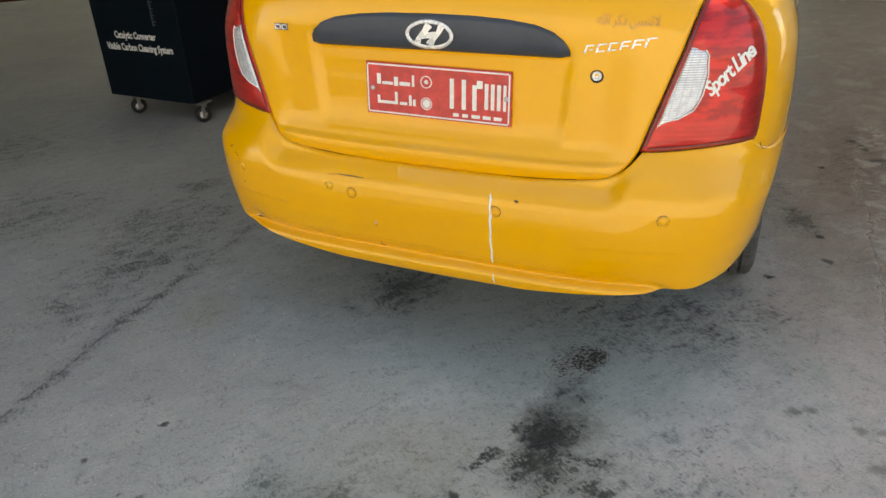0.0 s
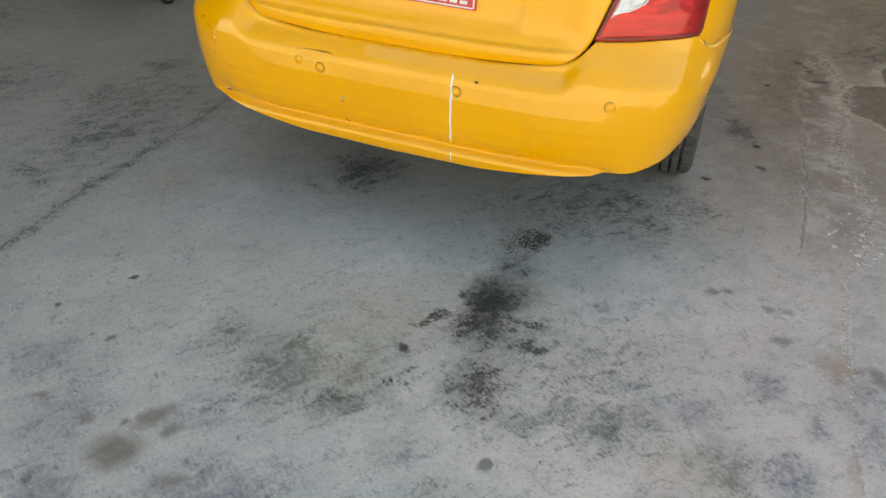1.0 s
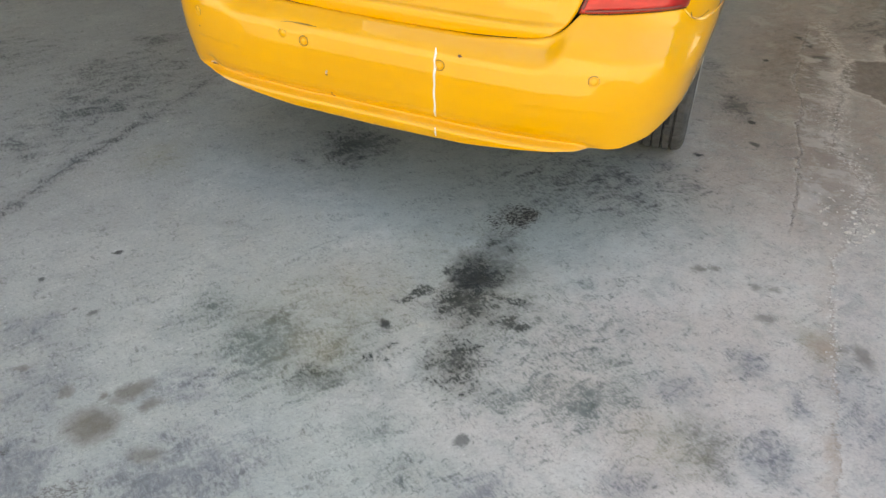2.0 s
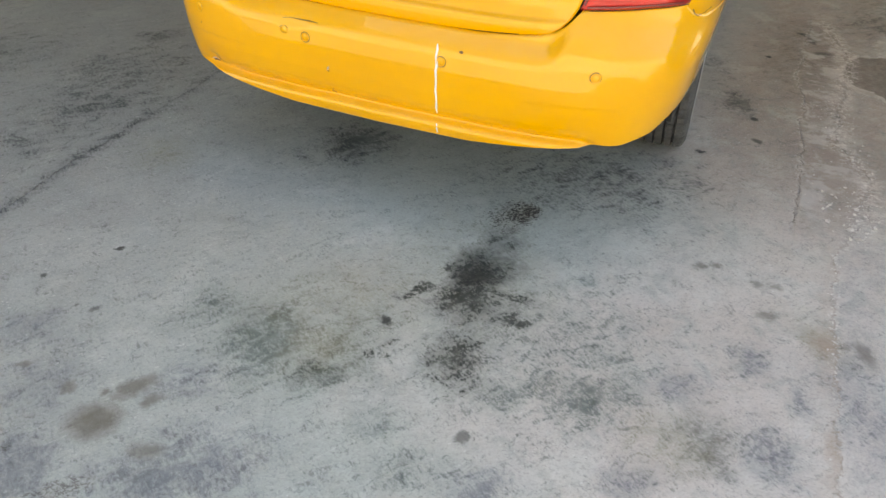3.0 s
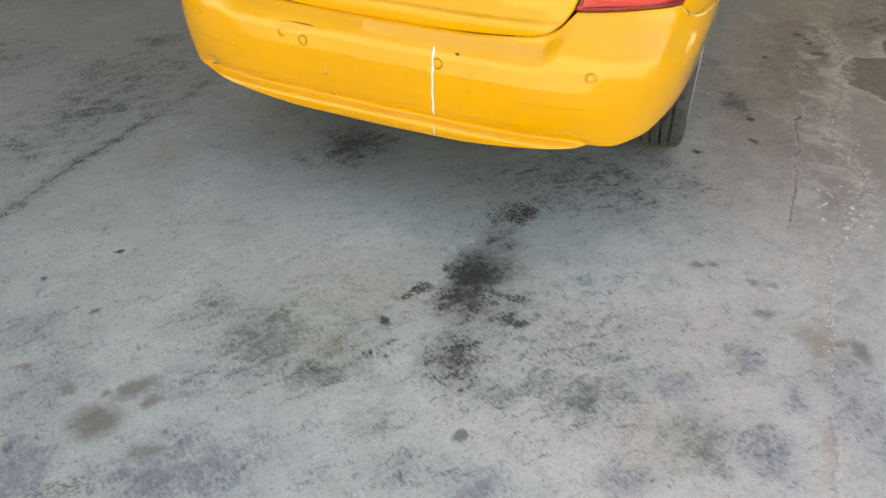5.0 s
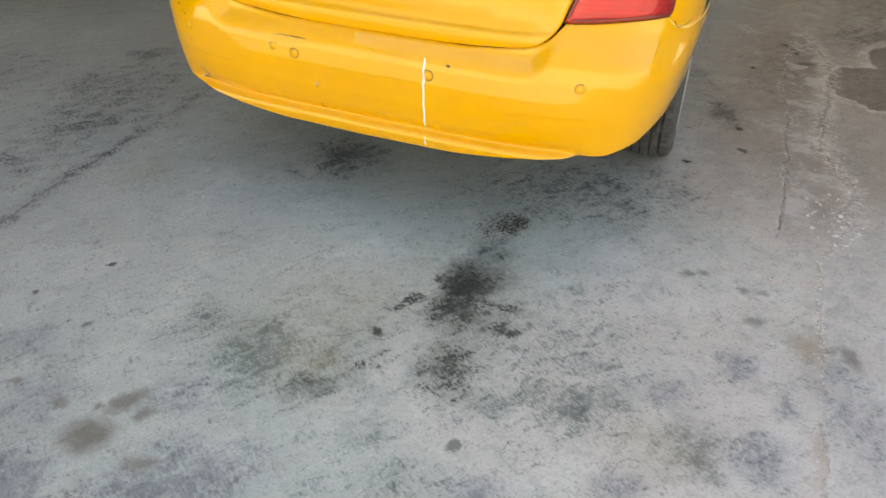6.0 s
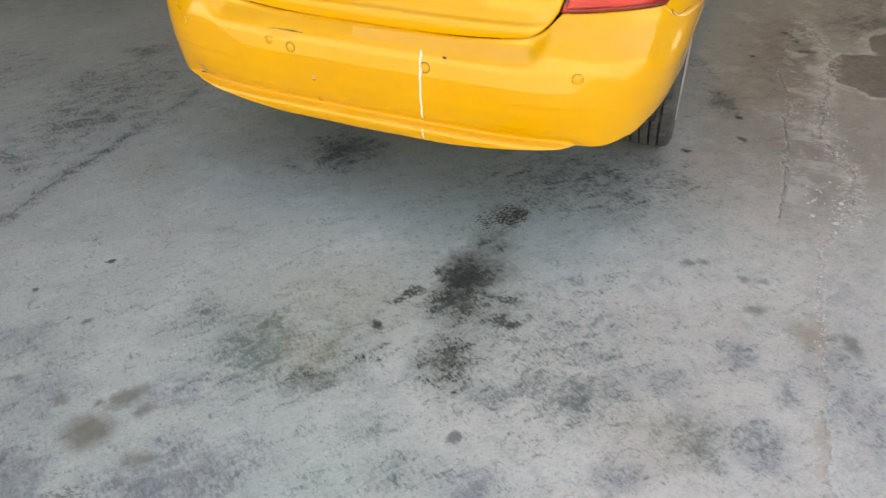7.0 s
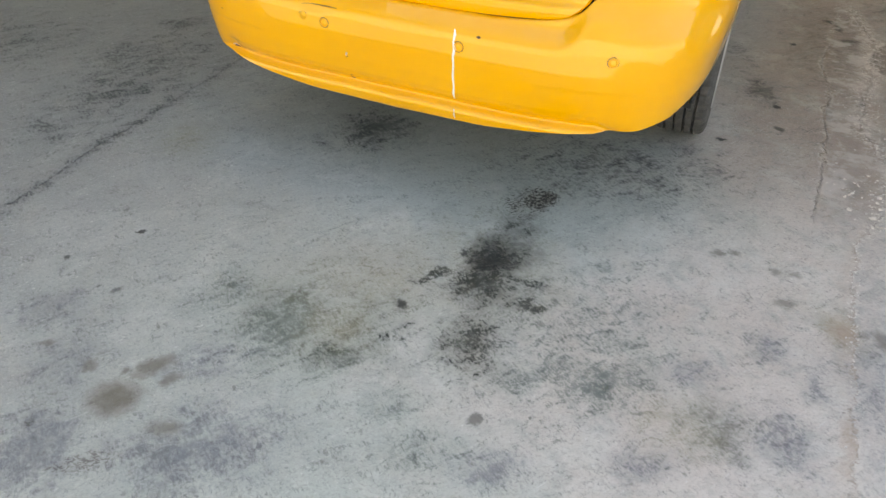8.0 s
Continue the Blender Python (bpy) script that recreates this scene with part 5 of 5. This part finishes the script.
for x0, x1, y0, y1, count in bays:
    step = (x1 - x0) / count
    for k in range(count):
        sheet_no += 1
        a, b = x0 + k * step, x0 + (k + 1) * step
        tagged(part("skylight_%d" % sheet_no, a_box(a, b - 0.004, y0, y1, 3.32, 3.325, bevel=0.001), SKYLIGHT if -8.7 < x0 < 1.2 else FILL_SKYLIGHT), "unseen milky fibreglass roof sheet, brightens the workshop", "skylight", kind="structure")
        box(roof, b - 0.012, b, y0, y1, 3.326, 3.34)
tagged(part("ceiling", roof, ROOF), "unseen white sheet metal roof, stepped to shape the daylight", "ceiling", kind="structure")


def build_lift_post():
    post = thing("lift_post", pose(-3.32, 4.0, 0), "blue enamelled steel car lift column", "car lift")
    part("column", a_box(-0.16, 0.16, -0.14, 0.14, 0.02, 2.8, bevel=0.015), BLUE, post)
    part("base_plate", a_box(-0.25, 0.25, -0.22, 0.22, 0.0, 0.02, bevel=0.004), BLUE, post)
    return post



build_lift_post()


def build_drum():
    ob = thing("plastic_drum", pose(-2.87, 3.05, 0), "blue plastic drum standing on the concrete floor", "drum")
    part("shell", spun([(0.0001, 0.0), (0.165, 0.0), (0.18, 0.02), (0.182, 0.16), (0.188, 0.17), (0.188, 0.19), (0.182, 0.20), (0.182, 0.38), (0.175, 0.45), (0.16, 0.47), (0.0001, 0.47)], Matrix.Identity(4), 40), BLUE, ob, smooth=True)
    part("lid", spun([(0.0001, 0.50), (0.11, 0.50), (0.115, 0.495), (0.115, 0.468)], Matrix.Identity(4), 32), BLUE, ob, smooth=True)
    return ob


build_drum()


def build_sheet_screen():
    scr = thing("sheet_screen", pose(-11.05, 7.62, 0, 0, 0, -6), "faded lime green sheet metal screen on a steel frame", "screen")
    rows = []
    for z in (0.08, 2.2):
        rows.append([Vector((x, 0.018 * math.sin(x * 2 * math.pi / 0.22), z)) for x in np.linspace(0, 2.4, 90)])
    part("sheet", mesh_of("sheet", *grid(rows, 0.003), LIME), None, scr)
    for x in (-0.05, 2.42):
        part("frame_post", a_box(x, x + 0.05, -0.03, 0.03, 0.0, 2.3, bevel=0.004), STEEL, scr)
    return scr


build_sheet_screen()


def build_covered_shape():
    # stands in for an unidentified bright white shape in the shop glass
    table = thing("covered_shape", pose(1.22, 7.2, 0), "unidentified shape under a pale cloth behind the shop glass", "table")
    rows = []
    # the front slopes so that light from the roof bay reaches it
    for drop in (0.0, 0.3, 0.65, 1.0):
        r = []
        for k in range(41):
            x = 1.7 * k / 40
            hem = 0.46 + 0.10 * (1 - smooth(x, 0.0, 0.25)) + 0.012 * math.sin(x * 17)
            r.append(Vector((x, 0.46 * (1 - drop) - 0.02 - 0.03 * drop * (1 + 0.6 * math.sin(x * 11)), 0.79 + (hem - 0.79) * drop ** 1.3)))
        rows.append(r)
    part("cloth", mesh_of("cloth", *grid([[Vector((p.x, 0.9, 0.795)) for p in rows[0]]] + rows, 0.004), CLOTH), None, table)
    part("cloth_support", a_box(0.02, 1.68, 0.46, 0.88, 0.74, 0.775, bevel=0.004), BLACK, table)
    for x in (0.30, 1.35):
        for y in (0.47, 0.80):
            part("leg", a_box(x, x + 0.06, y, y + 0.06, 0.0, 0.74, bevel=0.004), BLACK, table)
    return table


build_covered_shape()


def hose(points, label):
    pts = []
    P = [Vector(p) for p in points]
    for k in range(len(P) - 1):
        a, b, c, d = P[max(0, k - 1)], P[k], P[k + 1], P[min(len(P) - 1, k + 2)]
        for j in range(8):
            t = j / 8
            pts.append(0.5 * (2 * b + (c - a) * t + (2 * a - 5 * b + 4 * c - d) * t * t + (3 * b - a - 3 * c + d) * t ** 3))
    tagged(part("air_hose", tube(pts + [P[-1]], 0.022, 8), HOSE, smooth=True), label, "hose", "hoses")


hose([(-9.3, 4.5, 0.022), (-8.43, 5.27, 0.022), (-8.16, 5.69, 0.022), (-8.43, 6.38, 0.022), (-8.0, 7.0, 0.022), (-6.2, 7.1, 0.022)], "red-brown rubber air hose lying on the concrete")
hose([(-9.0, 4.1, 0.022), (-7.93, 4.88, 0.022), (-7.66, 5.26, 0.022), (-7.6, 5.63, 0.022), (-5.9, 6.2, 0.022)], "red-brown rubber air hose lying on the concrete")


# crumbs of broken concrete along the slab joint
rng = random.Random(4)
crumbs = bmesh.new()
for count, y_mid, y_off, x_mid, x_off, small, large in ((70, 0.62, 0.09, 1.405, 0.032, 0.002, 0.0085), (26, 0.72, 0.05, 1.29, 0.035, 0.002, 0.0060), (46, 0.95, 0.14, 1.40, 0.030, 0.0015, 0.0060), (40, 1.60, 0.35, 1.34, 0.030, 0.0014, 0.0045),
                                                        (34, 1.42, 0.12, 1.25, 0.035, 0.0014, 0.0055), (44, 0.05, 0.16, 1.358, 0.006, 0.0012, 0.0045), (12, -0.40, 0.12, 1.375, 0.008, 0.0012, 0.0030)):
    for k in range(count):
        y, x = rng.gauss(y_mid, y_off), rng.gauss(x_mid, x_off)
        r = small + (large - small) * rng.random() ** 3
        m = Matrix.Translation((x, y, r * 0.25)) @ pose(0, 0, 0, rng.uniform(-25, 25), rng.uniform(-25, 25), rng.uniform(0, 360)) @ Matrix.Diagonal((r * rng.uniform(0.8, 1.6), r, r * rng.uniform(0.35, 0.7), 1))
        made = bmesh.ops.create_icosphere(crumbs, subdivisions=1, radius=1.0, matrix=m)
        for v in made["verts"]:
            v.co += Vector((rng.uniform(-1, 1), rng.uniform(-1, 1), rng.uniform(-1, 0.6))) * r * 0.22
tagged(part("concrete_crumbs", crumbs, STONE), "pale crumbs of broken concrete along the slab joint", "rubble", kind="stuff")
